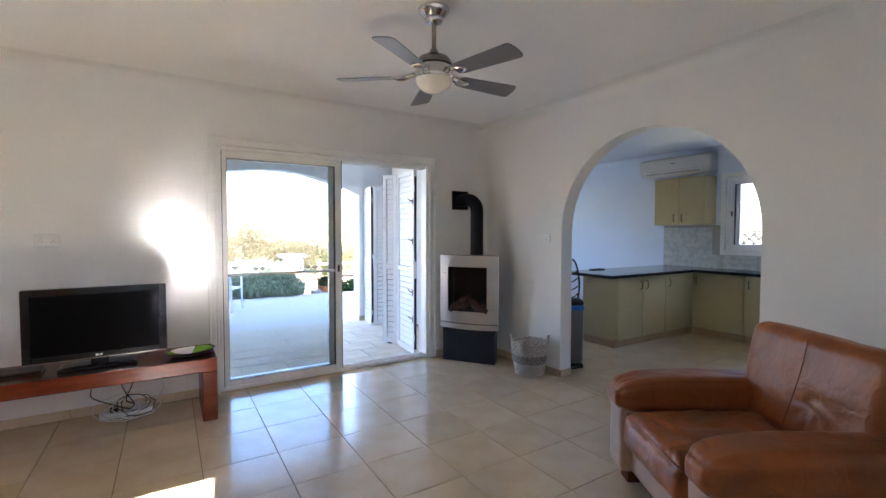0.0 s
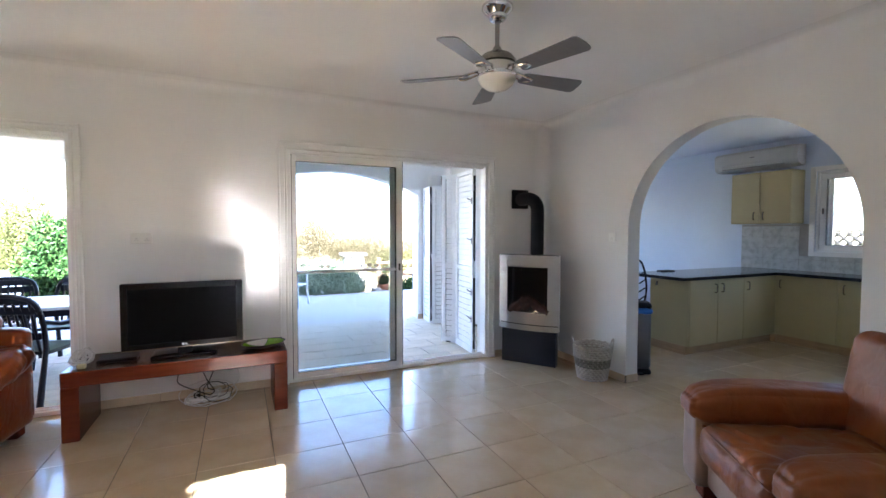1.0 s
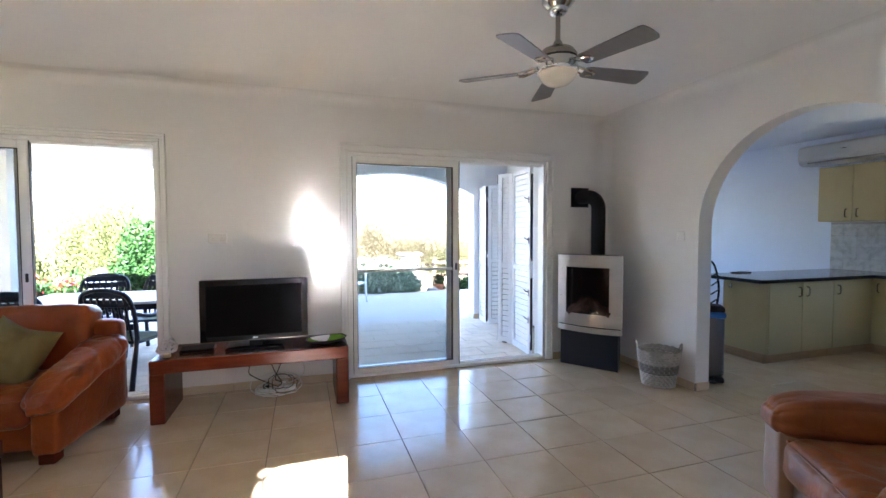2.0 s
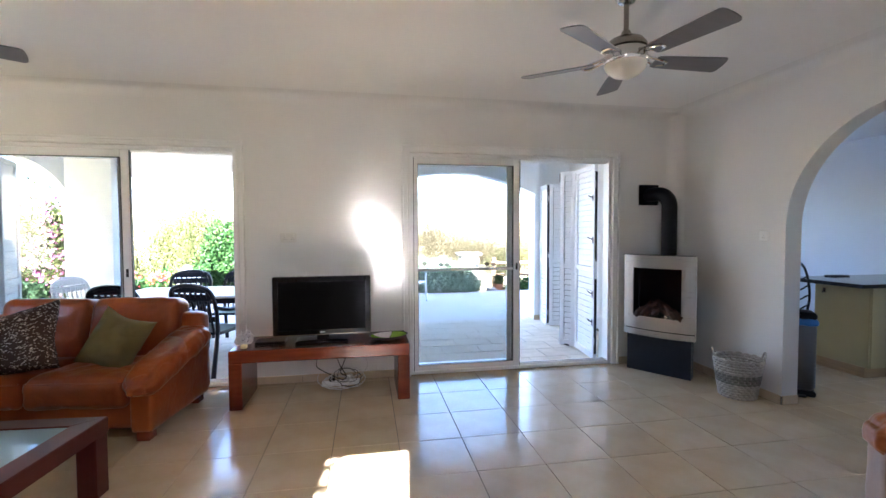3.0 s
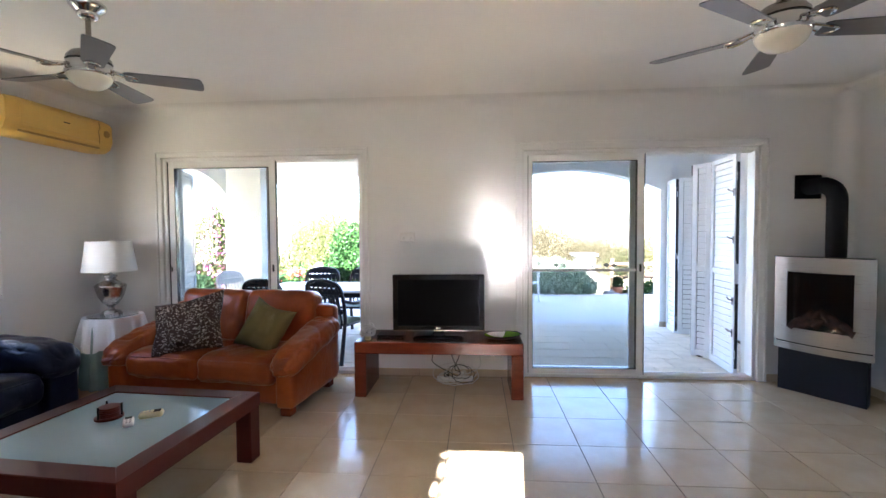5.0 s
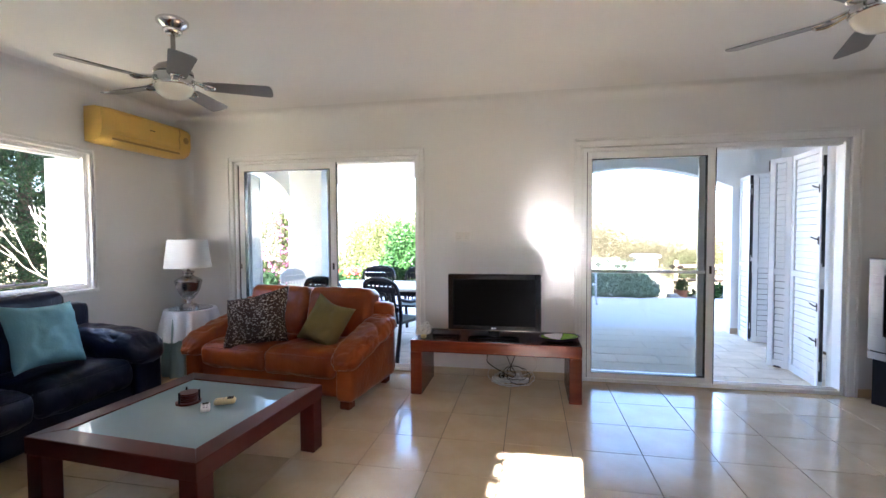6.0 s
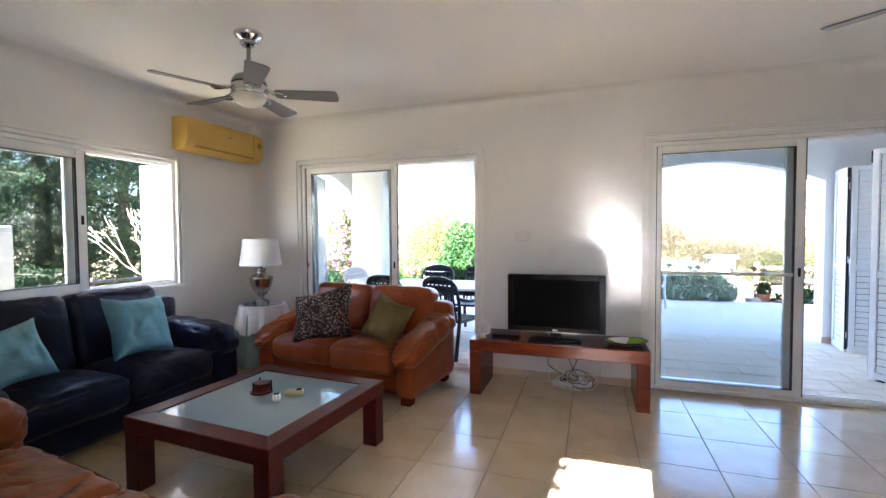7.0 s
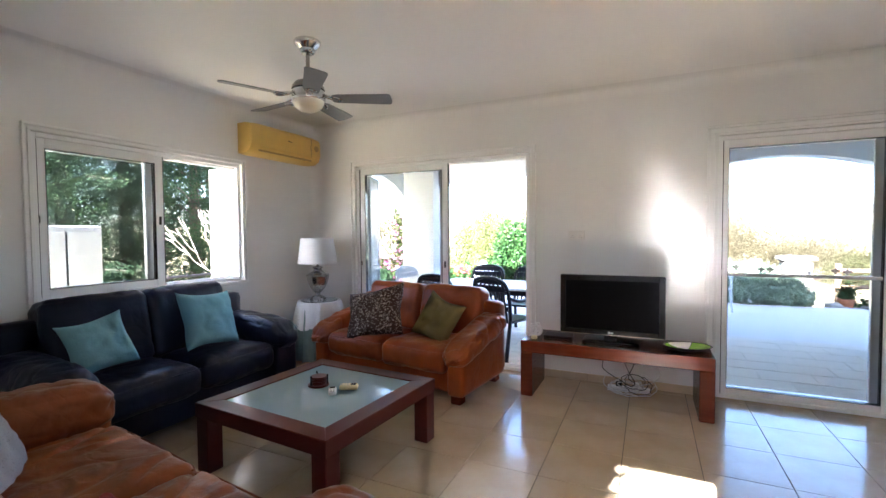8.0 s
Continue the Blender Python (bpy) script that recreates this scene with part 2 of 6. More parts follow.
M_TERRA = mat("terracotta", (0.38, 0.15, 0.08), 0.85, var=0.2, scale=9, bump=0.2)
M_STONE = mat("rough_stone", (0.27, 0.25, 0.215), 0.9, var=0.25, scale=6, per="object", bump=0.5, bscale=25)
M_RAIL = mat("weathered_rail", (0.20, 0.13, 0.08), 0.8, var=0.3, scale=6, bump=0.4, stretch=(1, 8, 8))
M_BARK = mat("bark", (0.055, 0.04, 0.03), 0.95, var=0.3, scale=12, bump=0.7, bscale=30)
M_PALEBARK = mat("pale_bark", (0.30, 0.27, 0.23), 0.85, var=0.15, scale=12, bump=0.4, bscale=40)
M_LEAF = mat("green_leaf", (0.012, 0.035, 0.0085), 0.5, var=0.2, per="island", spec=0.12)
M_LEAFG = mat("grey_green_leaf", (0.20, 0.26, 0.18), 0.6, var=0.2, per="island", spec=0.12)
M_LEAFY = mat("yellow_green_leaf", (0.046, 0.056, 0.018), 0.55, var=0.2, per="island", spec=0.12)
M_LEAFD = mat("conifer_leaf", (0.012, 0.03, 0.014), 0.6, var=0.3, scale=1.4, per="island", col2=(0.038, 0.07, 0.03), spec=0.12)
M_DRY = mat("dry_scrub_leaf", (0.064, 0.053, 0.028), 0.8, var=0.3, scale=0.9, spec=0.12)
M_DRYG = mat("dry_green_scrub_leaf", (0.048, 0.047, 0.02), 0.8, var=0.35, scale=0.9, spec=0.12)
M_PINK = mat("pink_petal", (0.62, 0.16, 0.36), 0.6, var=0.15, per="island")
M_REDF = mat("red_petal", (0.55, 0.05, 0.04), 0.6, var=0.15, per="island")
# dark wood, taken below its own tone to stand for shade
M_LATT = mat("shaded_lattice_wood", (0.009, 0.008, 0.007), 0.85, var=0.3, scale=8)
M_BIN = mat("grey_bin_steel", (0.15, 0.15, 0.155), 0.35, metal=0.8, var=0.06)
M_BLUEBAG = mat("blue_bin_bag", (0.03, 0.14, 0.42), 0.4, var=0.2, bump=0.3)
M_CABLEW = mat("white_cable", (0.66, 0.65, 0.62), 0.5)
M_CABLEB = mat("black_cable", (0.015, 0.015, 0.015), 0.5)


# ---- mesh helpers ----
def part(name, bm, material, parent=None, label="", smooth=False):
    """Links a bmesh as one mesh object, under a thing or a part."""
    bmesh.ops.recalc_face_normals(bm, faces=bm.faces)
    me = bpy.data.meshes.new(name)
    bm.to_mesh(me)
    bm.free()
    me.materials.append(material)
    if smooth:
        me.shade_smooth()
        if smooth != "all":
            me.set_sharp_from_angle(angle=radians(42))
    ob = new(name, me)
    ob.parent = parent
    return tagged(ob, label)


def thing(name, m, label, category, group=""):
    ob = new(name)
    ob.matrix_world = m
    ob.empty_display_size = 0.1
    return tagged(ob, label, category, group)


def structure(ob, label="", category=""):
    return tagged(ob, label, category, kind="structure")


def box(bm, x0, x1, y0, y1, z0, z1, b=0.0, m=None):
    """A box, with chamfered edges where b is given."""
    lo, hi = (x0, y0, z0), (x1, y1, z1)
    m = m or Matrix()
    if b <= 0:
        vs = [bm.verts.new(m @ Vector(((lo, hi)[i & 1][0], (lo, hi)[i >> 1 & 1][1], (lo, hi)[i >> 2 & 1][2]))) for i in range(8)]
        for f in ((0, 1, 3, 2), (4, 6, 7, 5), (0, 4, 5, 1), (2, 3, 7, 6), (0, 2, 6, 4), (1, 5, 7, 3)):
            bm.faces.new([vs[i] for i in f])
        return
    b = min(b, 0.49 * min(x1 - x0, y1 - y0, z1 - z0))
    v = {}
    for i in range(8):
        s = [(i >> k & 1) for k in range(3)]
        for a in range(3):
            p = [(hi[k] if s[k] else lo[k]) + (0 if k == a else (-b if s[k] else b)) for k in range(3)]
            v[i, a] = bm.verts.new(m @ Vector(p))
    for a in range(3):
        p, q = [k for k in range(3) if k != a]
        for s in (0, 1):
            base = s << a
            bm.faces.new([v[base | c, a] for c in (0, 1 << p, (1 << p) | (1 << q), 1 << q)])
        for c in (0, 1 << p, 1 << q, (1 << p) | (1 << q)):
            d = c | (1 << a)
            bm.faces.new([v[c, p], v[d, p], v[d, q], v[c, q]])
    for i in range(8):
        bm.faces.new([v[i, 0], v[i, 1], v[i, 2]])


def lathe(bm, profile, seg=32, m=None, caps=True, a0=0.0, a1=360.0):
    """Turns a profile of (radius, height) round the z axis."""
    m = m or Matrix()
    full = abs(a1 - a0) >= 359.9
    n = seg if full else seg + 1
    rings = []
    for r, z in profile:
        rings.append([bm.verts.new(m @ Vector((r * math.cos(a), r * math.sin(a), z))) for a in (radians(a0 + (a1 - a0) * k / seg) for k in range(n))])
    for p, q in zip(rings, rings[1:]):
        for k in range(seg):
            l = (k + 1) % n
            bm.faces.new([p[k], p[l], q[l], q[k]])
    if caps and full:
        for ring, (r, z) in ((rings[0], profile[0]), (rings[-1], profile[-1])):
            if r > 1e-4:
                bm.faces.new(ring)


def tube(bm, pts, r, seg=6, r1=None, closed=False):
    """A round bar along a line of points, tapering to r1."""
    pts = [Vector(p) for p in pts]
    n = len(pts)
    rings = []
    up = Vector((0.123, 0.31, 0.94)).normalized()
    for i, p in enumerate(pts):
        if closed:
            d = pts[(i + 1) % n] - pts[i - 1]
        else:
            d = pts[min(i + 1, n - 1)] - pts[max(i - 1, 0)]
        d.normalize()
        u = up - d * up.dot(d)
        if u.length < 0.05:
            u = Vector((1, 0, 0)) - d * d.x
        u.normalize()
        w = d.cross(u)
        rad = r if r1 is None else r + (r1 - r) * i / max(1, n - 1)
        rings.append([bm.verts.new(p + rad * (u * math.cos(2 * math.pi * k / seg) + w * math.sin(2 * math.pi * k / seg))) for k in range(seg)])
    pairs = list(zip(rings, rings[1:])) + ([(rings[-1], rings[0])] if closed else [])
    for a, b in pairs:
        for k in range(seg):
            bm.faces.new([a[k], a[(k + 1) % seg], b[(k + 1) % seg], b[k]])
    if not closed:
        bm.faces.new(rings[0])
        bm.faces.new(rings[-1])


def spline(ctrl, n=8):
    """Points on a smooth curve through the control points."""
    c = [Vector(p) for p in ctrl]
    c = [c[0] * 2 - c[1]] + c + [c[-1] * 2 - c[-2]]
    out = []
    for i in range(1, len(c) - 2):
        for k in range(n):
            t = k / n
            a, b, d, e = c[i - 1], c[i], c[i + 1], c[i + 2]
            out.append(0.5 * ((2 * b) + (d - a) * t + (2 * a - 5 * b + 4 * d - e) * t * t + (3 * b - a - 3 * d + e) * t ** 3))
    out.append(c[-2])
    return out


def soft(bm, sx, sy, sz, r, m, puff=0.0, wrinkle=0.006, freq=7.0, n=(18, 18, 8), seed=0.0, sag=None, crease=0.0):
    """An upholstered block: rounded edges, a crowned top and creases. Centre at the origin of m."""
    grid = {}
    h = (sx / 2, sy / 2, sz / 2)

    def at(i, j, k):
        key = (i, j, k)
        if key in grid:
            return grid[key]
        u = [2 * c / q - 1 for c, q in zip(key, n)]
        u = [math.copysign(abs(c) ** 0.8, c) for c in u]
        p = Vector([c * q for c, q in zip(u, h)])
        inner = Vector([max(-(q - r), min(q - r, c)) for c, q in zip(p, h)])
        d = p - inner
        if d.length > 1e-6:
            d.normalize()
            p = inner + d * r
        fall = (1 - u[0] ** 4) * (1 - u[1] ** 4)
        p.z += puff * fall * (1 if u[2] > 0 else -0.3) * abs(u[2])
        p.y += (puff * 0.5) * (1 - u[0] ** 4) * (1 - u[2] ** 2) * u[1]
        q = p * freq + Vector((seed * 3.1, seed * 1.7, seed))
        w = noise.noise(q) + 0.5 * noise.noise(q * 2.3)
        if crease:
            w -= crease * max(0.0, 1 - 9 * abs(noise.noise(q * 0.8 + Vector((5, 1, 2)))))
        nd = d if d.length > 1e-6 else Vector((0, 0, u[2]))
        p += nd * wrinkle * w
        if sag:
            p = sag(p, u)
        grid[key] = bm.verts.new(m @ p)
        return grid[key]

    for a in range(3):
        p, q = [k for k in range(3) if k != a]
        for s in (0, n[a]):
            for i in range(n[p]):
                for j in range(n[q]):
                    idx = []
                    for di, dj in ((0, 0), (1, 0), (1, 1), (0, 1)):
                        c = [0, 0, 0]
                        c[a], c[p], c[q] = s, i + di, j + dj
                        idx.append(at(*c))
                    bm.faces.new(idx)


def pillow(bm, w, h, t, m, seed=0.0, n=34):
    """A scatter cushion with drawn-out corners, standing in the xz plane."""
    for side in (1, -1):
        vs = {}
        for i in range(n + 1):
            for j in range(n + 1):
                u, v = 2 * i / n - 1, 2 * j / n - 1
                prof = max(0.0, (1 - u ** 4) * (1 - v ** 4)) ** 0.55
                pinch = 1 - (0.16 + 0.025 * math.sin(3 * u + seed)) * (1 - u * u) * v * v
                pinch2 = 1 - (0.16 + 0.025 * math.sin(3 * v + seed * 2)) * (1 - v * v) * u * u
                q = Vector((u * 2.1 + seed, v * 2.1, side * 0.7 + seed))
                wr = noise.noise(q) * 0.024 + noise.noise(q * 2.6) * 0.008 + noise.noise(q * 6.0) * 0.002
                p = Vector((u * w / 2 * pinch2, side * (t / 2 * prof + wr * prof), v * h / 2 * pinch))
                vs[i, j] = bm.verts.new(m @ p)
        for i in range(n):
            for j in range(n):
                bm.faces.new([vs[i, j], vs[i + 1, j], vs[i + 1, j + 1], vs[i, j + 1]])
    bmesh.ops.remove_doubles(bm, verts=bm.verts, dist=0.0008)


def bars(bm, x0, x1, z0, z1, w, y0, y1, b=0.004):
    """A rectangular frame in the xz plane out of four bars."""
    box(bm, x0, x0 + w, y0, y1, z0, z1, b)
    box(bm, x1 - w, x1, y0, y1, z0, z1, b)
    box(bm, x0 + w, x1 - w, y0, y1, z0, z0 + w, b)
    box(bm, x0 + w, x1 - w, y0, y1, z1 - w, z1, b)


def leaves(name, blobs, count, size, material, parent, seed, aspect=0.45, droop=0.0, label=""):
    """A crown of many small pointed leaves, scattered in clumps, with gaps."""
    rng = np.random.default_rng(seed)
    vol = np.array([b[3] * b[4] * b[5] for b in blobs]) ** 0.75
    pick = rng.choice(len(blobs), count, p=vol / vol.sum())
    B = np.array(blobs)[pick]
    d = rng.normal(size=(count, 3))
    d /= np.linalg.norm(d, axis=1)[:, None]
    rad = rng.random(count) ** 0.45 * (0.85 + 0.3 * rng.random(count))
    clump = rng.normal(size=(count, 3)) * 0.03
    c = B[:, :3] + d * rad[:, None] * B[:, 3:6] + clump
    a = rng.normal(size=(count, 3)) + d * 0.8
    a[:, 2] -= droop
    a /= np.linalg.norm(a, axis=1)[:, None]
    o = np.cross(a, rng.normal(size=(count, 3)))
    o /= np.linalg.norm(o, axis=1)[:, None]
    s = size * (0.6 + 0.8 * rng.random(count))[:, None]
    up = np.cross(a, o)
    v = np.stack([c - a * s * 0.5, c + o * s * aspect * 0.5 + up * s * 0.08, c + a * s * 0.5, c - o * s * aspect * 0.5 + up * s * 0.08], axis=1).reshape(-1, 3)
    f = np.arange(count * 4).reshape(-1, 4)
    me = bpy.data.meshes.new(name)
    me.from_pydata(v.tolist(), [], f.tolist())
    me.materials.append(material)
    ob = new(name, me)
    ob.parent = parent
    return tagged(ob, label)


# ---- the large structure ----
XL, XR, W, BACK, CEIL = -4.24, 2.88, 4.373, -0.25, 2.69
T = 0.25
XK = 6.35
KY0, KY1 = 0.6, 6.9
OUT = 6.92


def wall(name, segs, jambs, place, thick, material, label):
    """A wall along u: segments (u0, u1, low0, low1, high), end faces (u, z0, z1); place(u, d, z) sets it in the world."""
    bm = bmesh.new()
    V = lambda u, d, z: bm.verts.new(place(u, d, z))
    for u0, u1, l0, l1, h in segs:
        for d in (0, thick):
            bm.faces.new([V(u0, d, l0), V(u1, d, l1), V(u1, d, h), V(u0, d, h)])
        bm.faces.new([V(u0, 0, l0), V(u1, 0, l1), V(u1, thick, l1), V(u0, thick, l0)])
        bm.faces.new([V(u0, 0, h), V(u1, 0, h), V(u1, thick, h), V(u0, thick, h)])
    for u, z0, z1 in jambs:
        bm.faces.new([V(u, 0, z0), V(u, thick, z0), V(u, thick, z1), V(u, 0, z1)])
    bmesh.ops.remove_doubles(bm, verts=bm.verts, dist=0.0005)
    ob = part(name, bm, material)
    return structure(ob, label, "wall")


def arch_segs(c, a, spring, b, top, n=28):
    """The part of a wall over an arched opening."""
    us = [c - a * math.cos(math.pi * k / n) for k in range(n + 1)]
    zs = [spring + b * math.sin(math.pi * k / n) for k in range(n + 1)]
    return [(us[k], us[k + 1], zs[k], zs[k + 1], top) for k in range(n)]


def flat_arch(c, a, spring, rise, top, n=28):
    """The part of a wall over a shallow segmental arch."""
    us = [c - a + 2 * a * k / n for k in range(n + 1)]
    zs = [spring + rise * (1 - ((u - c) / a) ** 2) for u in us]
    return [(us[k], us[k + 1], zs[k], zs[k + 1], top) for k in range(n)]


DR0, DR1, DL0, DL1, DTOP = 0.0, 2.13, -3.63, -1.575, 2.175
WY0, WY1, WZ0, WZ1 = 1.622, 3.285, 0.935, 2.095
TOP = 3.0

wall("wall_north",
     [(XL - T, DL0, 0, 0, TOP), (DL0, DL1, DTOP, DTOP, TOP), (DL1, DR0, 0, 0, TOP), (DR0, DR1, DTOP, DTOP, TOP), (DR1, XR, 0, 0, TOP)],
     [(XL - T, 0, TOP), (DL0, 0, DTOP), (DL1, 0, DTOP), (DR0, 0, DTOP), (DR1, 0, DTOP), (XR, 0, TOP)],
     lambda u, d, z: (u, W + d, z), T, M_WALL, "off-white plastered wall with two sliding door openings")
wall("wall_west",
     [(BACK - T, WY0, 0, 0, TOP), (WY0, WY1, 0, 0, WZ0), (WY0, WY1, WZ1, WZ1, TOP), (WY1, W, 0, 0, TOP)],
     [(BACK - T, 0, TOP), (WY0, WZ0, WZ1), (WY1, WZ0, WZ1), (W, 0, TOP)],
     lambda u, d, z: (XL - d, u, z), T, M_WALL, "off-white plastered wall with a wide window opening")
AC, AA, ASP, AB = 2.252, 0.853, 1.44, 0.828
ET = 0.15
wall("wall_east",
     [(BACK - T, AC - AA, 0, 0, TOP), *arch_segs(AC, AA, ASP, AB, TOP), (AC + AA, OUT, 0, 0, TOP)],
     [(BACK - T, 0, TOP), (AC - AA, 0, ASP), (AC + AA, 0, ASP), (OUT, 0, TOP)],
     lambda u, d, z: (XR + d, u, z), ET, M_WALL, "off-white plastered wall with a round arched opening")
SX0, SX1, SZ0, SZ1 = -0.95, -0.44, 1.4, 2.33
wall("wall_south",
     [(XL, SX0, 0, 0, TOP), (SX0, SX1, 0, 0, SZ0), (SX0, SX1, SZ1, SZ1, TOP), (SX1, XR, 0, 0, TOP)],
     [(XL, 0, TOP), (SX0, SZ0, SZ1), (SX1, SZ0, SZ1), (XR, 0, TOP)],
     lambda u, d, z: (u, BACK - d, z), T, M_WALL, "off-white plastered wall with a high window opening")

bm = bmesh.new()
box(bm, XL, XR, BACK, W, CEIL, CEIL + 0.1)
structure(part("ceiling", bm, M_CEIL), "white painted flat ceiling", "ceiling")
bm = bmesh.new()
# white ceiling, coloured with the blue cast of the sky light
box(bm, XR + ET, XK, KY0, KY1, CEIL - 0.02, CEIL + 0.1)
structure(part("ceiling_kitchen", bm, M_KWALL), "white kitchen ceiling with the sky light's blue in its colour", "ceiling")
bm = bmesh.new()
box(bm, XL - 0.7, XK + 0.5, BACK - 0.7, W + T + 0.02, TOP + 0.004, TOP + 0.3)
box(bm, XR - 0.02, XK + 0.5, W + T + 0.02, KY1 + 0.5, TOP + 0.004, TOP + 0.3)
structure(part("roof", bm, M_STUCCO), "flat white rendered roof slab", "roof")

# plastered cove round the living room, rounded corners
bm = bmesh.new()
CR = 0.1
prev = None
for k in range(9):
    a = math.pi / 2 * k / 8
    d, z = 0.0004 + CR * (1 - math.cos(a)), CEIL - 0.0004 - CR * (1 - math.sin(a))
    ring = [bm.verts.new(p) for p in ((XL + d, BACK + d, z), (XR - d, BACK + d, z), (XR - d, W - d, z), (XL + d, W - d, z))]
    if prev:
        for i in range(4):
            bm.faces.new([prev[i], prev[(i + 1) % 4], ring[(i + 1) % 4], ring[i]])
    prev = ring
structure(part("trim_cove", bm, M_WALL, smooth=True), "off-white plastered cove under the ceiling", "cove")
for name, cx, sx in (("trim_corner_east", XR, -1), ("trim_corner_west", XL, 1)):
    bm = bmesh.new()
    prev = None
    for k in range(9):
        a = math.pi / 2 * k / 8
        x, y = cx + sx * (0.0004 + 0.13 * (1 - math.sin(a))), W - 0.0004 - 0.13 * (1 - math.cos(a))
        ring = [bm.verts.new((x, y, z)) for z in (0.07, CEIL - 0.05)]
        if prev:
            bm.faces.new([prev[0], ring[0], ring[1], prev[1]])
        prev = ring
    structure(part(name, bm, M_WALL, smooth=True), "softly rounded plaster corner of the room", "wall corner")

# kitchen shell
KWY0, KWY1, KWZ0, KWZ1 = 2.05, 3.27, 1.17, 2.2
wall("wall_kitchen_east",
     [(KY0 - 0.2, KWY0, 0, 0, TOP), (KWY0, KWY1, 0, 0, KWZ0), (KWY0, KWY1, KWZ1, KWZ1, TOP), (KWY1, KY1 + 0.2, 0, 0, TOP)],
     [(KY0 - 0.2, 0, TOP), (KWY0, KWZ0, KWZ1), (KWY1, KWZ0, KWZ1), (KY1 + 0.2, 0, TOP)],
     lambda u, d, z: (XK + d, u, z), T, M_KWALL, "pale painted kitchen wall, blue of the sky light tinted in, with a window opening")
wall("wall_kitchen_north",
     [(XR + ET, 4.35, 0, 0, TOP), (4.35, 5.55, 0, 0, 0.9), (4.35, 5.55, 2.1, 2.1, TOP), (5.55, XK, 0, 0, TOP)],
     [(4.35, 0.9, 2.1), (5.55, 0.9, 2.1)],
     lambda u, d, z: (u, KY1 + d, z), T, M_KWALL, "pale painted kitchen wall, blue of the sky light tinted in, with a window opening")
wall("wall_kitchen_south", [(XR + ET, XK, 0, 0, TOP)], [], lambda u, d, z: (u, KY0 - d, z), 0.2, M_KWALL, "pale painted plain kitchen wall, blue of the sky light tinted in")

# floor slab under the tiles, ground, veranda, patio
bm = bmesh.new()
box(bm, XL - T, XK + T, BACK - T, W + T, -0.25, -0.006)
box(bm, XR + ET, XK + T, W + T + 0.001, KY1 + T, -0.25, -0.006)
floor = structure(part("floor", bm, M_GROUT), "polished cream ceramic tile floor with thin grout lines", "floor")
bm = bmesh.new()
box(bm, XL - T, XR, W + T, OUT + 0.25, -0.25, -0.0395)
veranda_floor = structure(part("pavement_veranda", bm, M_SGROUT), "pale stone pavers under the veranda roof", "pavement")
bm = bmesh.new()
box(bm, -9.5, 12.0, OUT + 0.25, 10.6, -0.3, -0.052, 0.02)
structure(part("pavement_patio", bm, M_CONC), "smooth pale concrete patio in the open", "pavement")
bm = bmesh.new()
ring = [(0.0, 0), (14, 0), (22, 0), (40, 1), (90, 6), (300, 14), (1500, 20)]
rows = []
for r, hgt in ring:
    rows.append([bm.verts.new((r * math.cos(a) if r else 0, (r * math.sin(a) if r else 0) + 3, -0.22 + hgt * max(0.0, math.sin(a)) * (0.8 + 0.3 * math.sin(3 * a + r)))) for a in (2 * math.pi * k / 72 for k in range(72))])
for p, q in zip(rows, rows[1:]):
    for k in range(72):
        bm.faces.new([p[k], p[(k + 1) % 72], q[(k + 1) % 72], q[k]])
bmesh.ops.remove_doubles(bm, verts=bm.verts, dist=0.001)
structure(part("ground", bm, M_EARTH, smooth=True), "dry brown earth rising to low hills", "ground")

# veranda: outer arcade, side arch, ceiling
wall("wall_arcade",
     [*flat_arch(-2.7, 1.75, 2.0, 0.305, TOP), (-0.95, -0.38, 0, 0, TOP), *flat_arch(0.95, 1.33, 2.02, 0.315, TOP), (2.28, XR, 0, 0, TOP)],
     [(-0.95, 0, 2.0), (-0.38, 0, 2.02), (2.28, 0, 2.02), (XR, 0, TOP)],
     lambda u, d, z: (u, OUT + d, z - 0.05 if z == 0 else z), 0.24, M_STUCCO, "white rendered veranda arcade with flat arches")
bm = bmesh.new()
box(bm, -4.33, -3.78, OUT - 0.2, OUT + 0.24, -0.05, TOP)
structure(part("wall_corner_pier", bm, M_STUCCO), "white rendered square corner pier of the veranda", "pier")
wall("wall_side_arch",
     [(W + T, W + T + 0.08, 0, 0, TOP), *arch_segs(W + T + 0.08 + 1.22, 1.22, 1.7, 0.66, TOP), (W + T + 2.52, OUT + 0.24, 0, 0, TOP)],
     [(W + T + 0.08, 0, 1.7), (W + T + 2.52, 0, 1.7)],
     lambda u, d, z: (XL - T - 0.12 + d, u, z - 0.05 if z == 0 else z), 0.12, M_STUCCO, "white rendered side arch of the veranda")
bm = bmesh.new()
box(bm, XL - T, XR, W + T, OUT - 0.2, CEIL + 0.02, TOP)
box(bm, -3.78, XR, OUT - 0.2, OUT, CEIL + 0.02, TOP)
structure(part("ceiling_veranda", bm, M_STUCCO), "white rendered veranda ceiling", "ceiling")
bm = bmesh.new()
box(bm, 2.27, XR - 0.003, OUT - 0.012, OUT - 0.002, -0.05, 0.045)
structure(part("baseboard_veranda", bm, M_SKIRT), "tan stone skirting on the veranda wall", "baseboard")

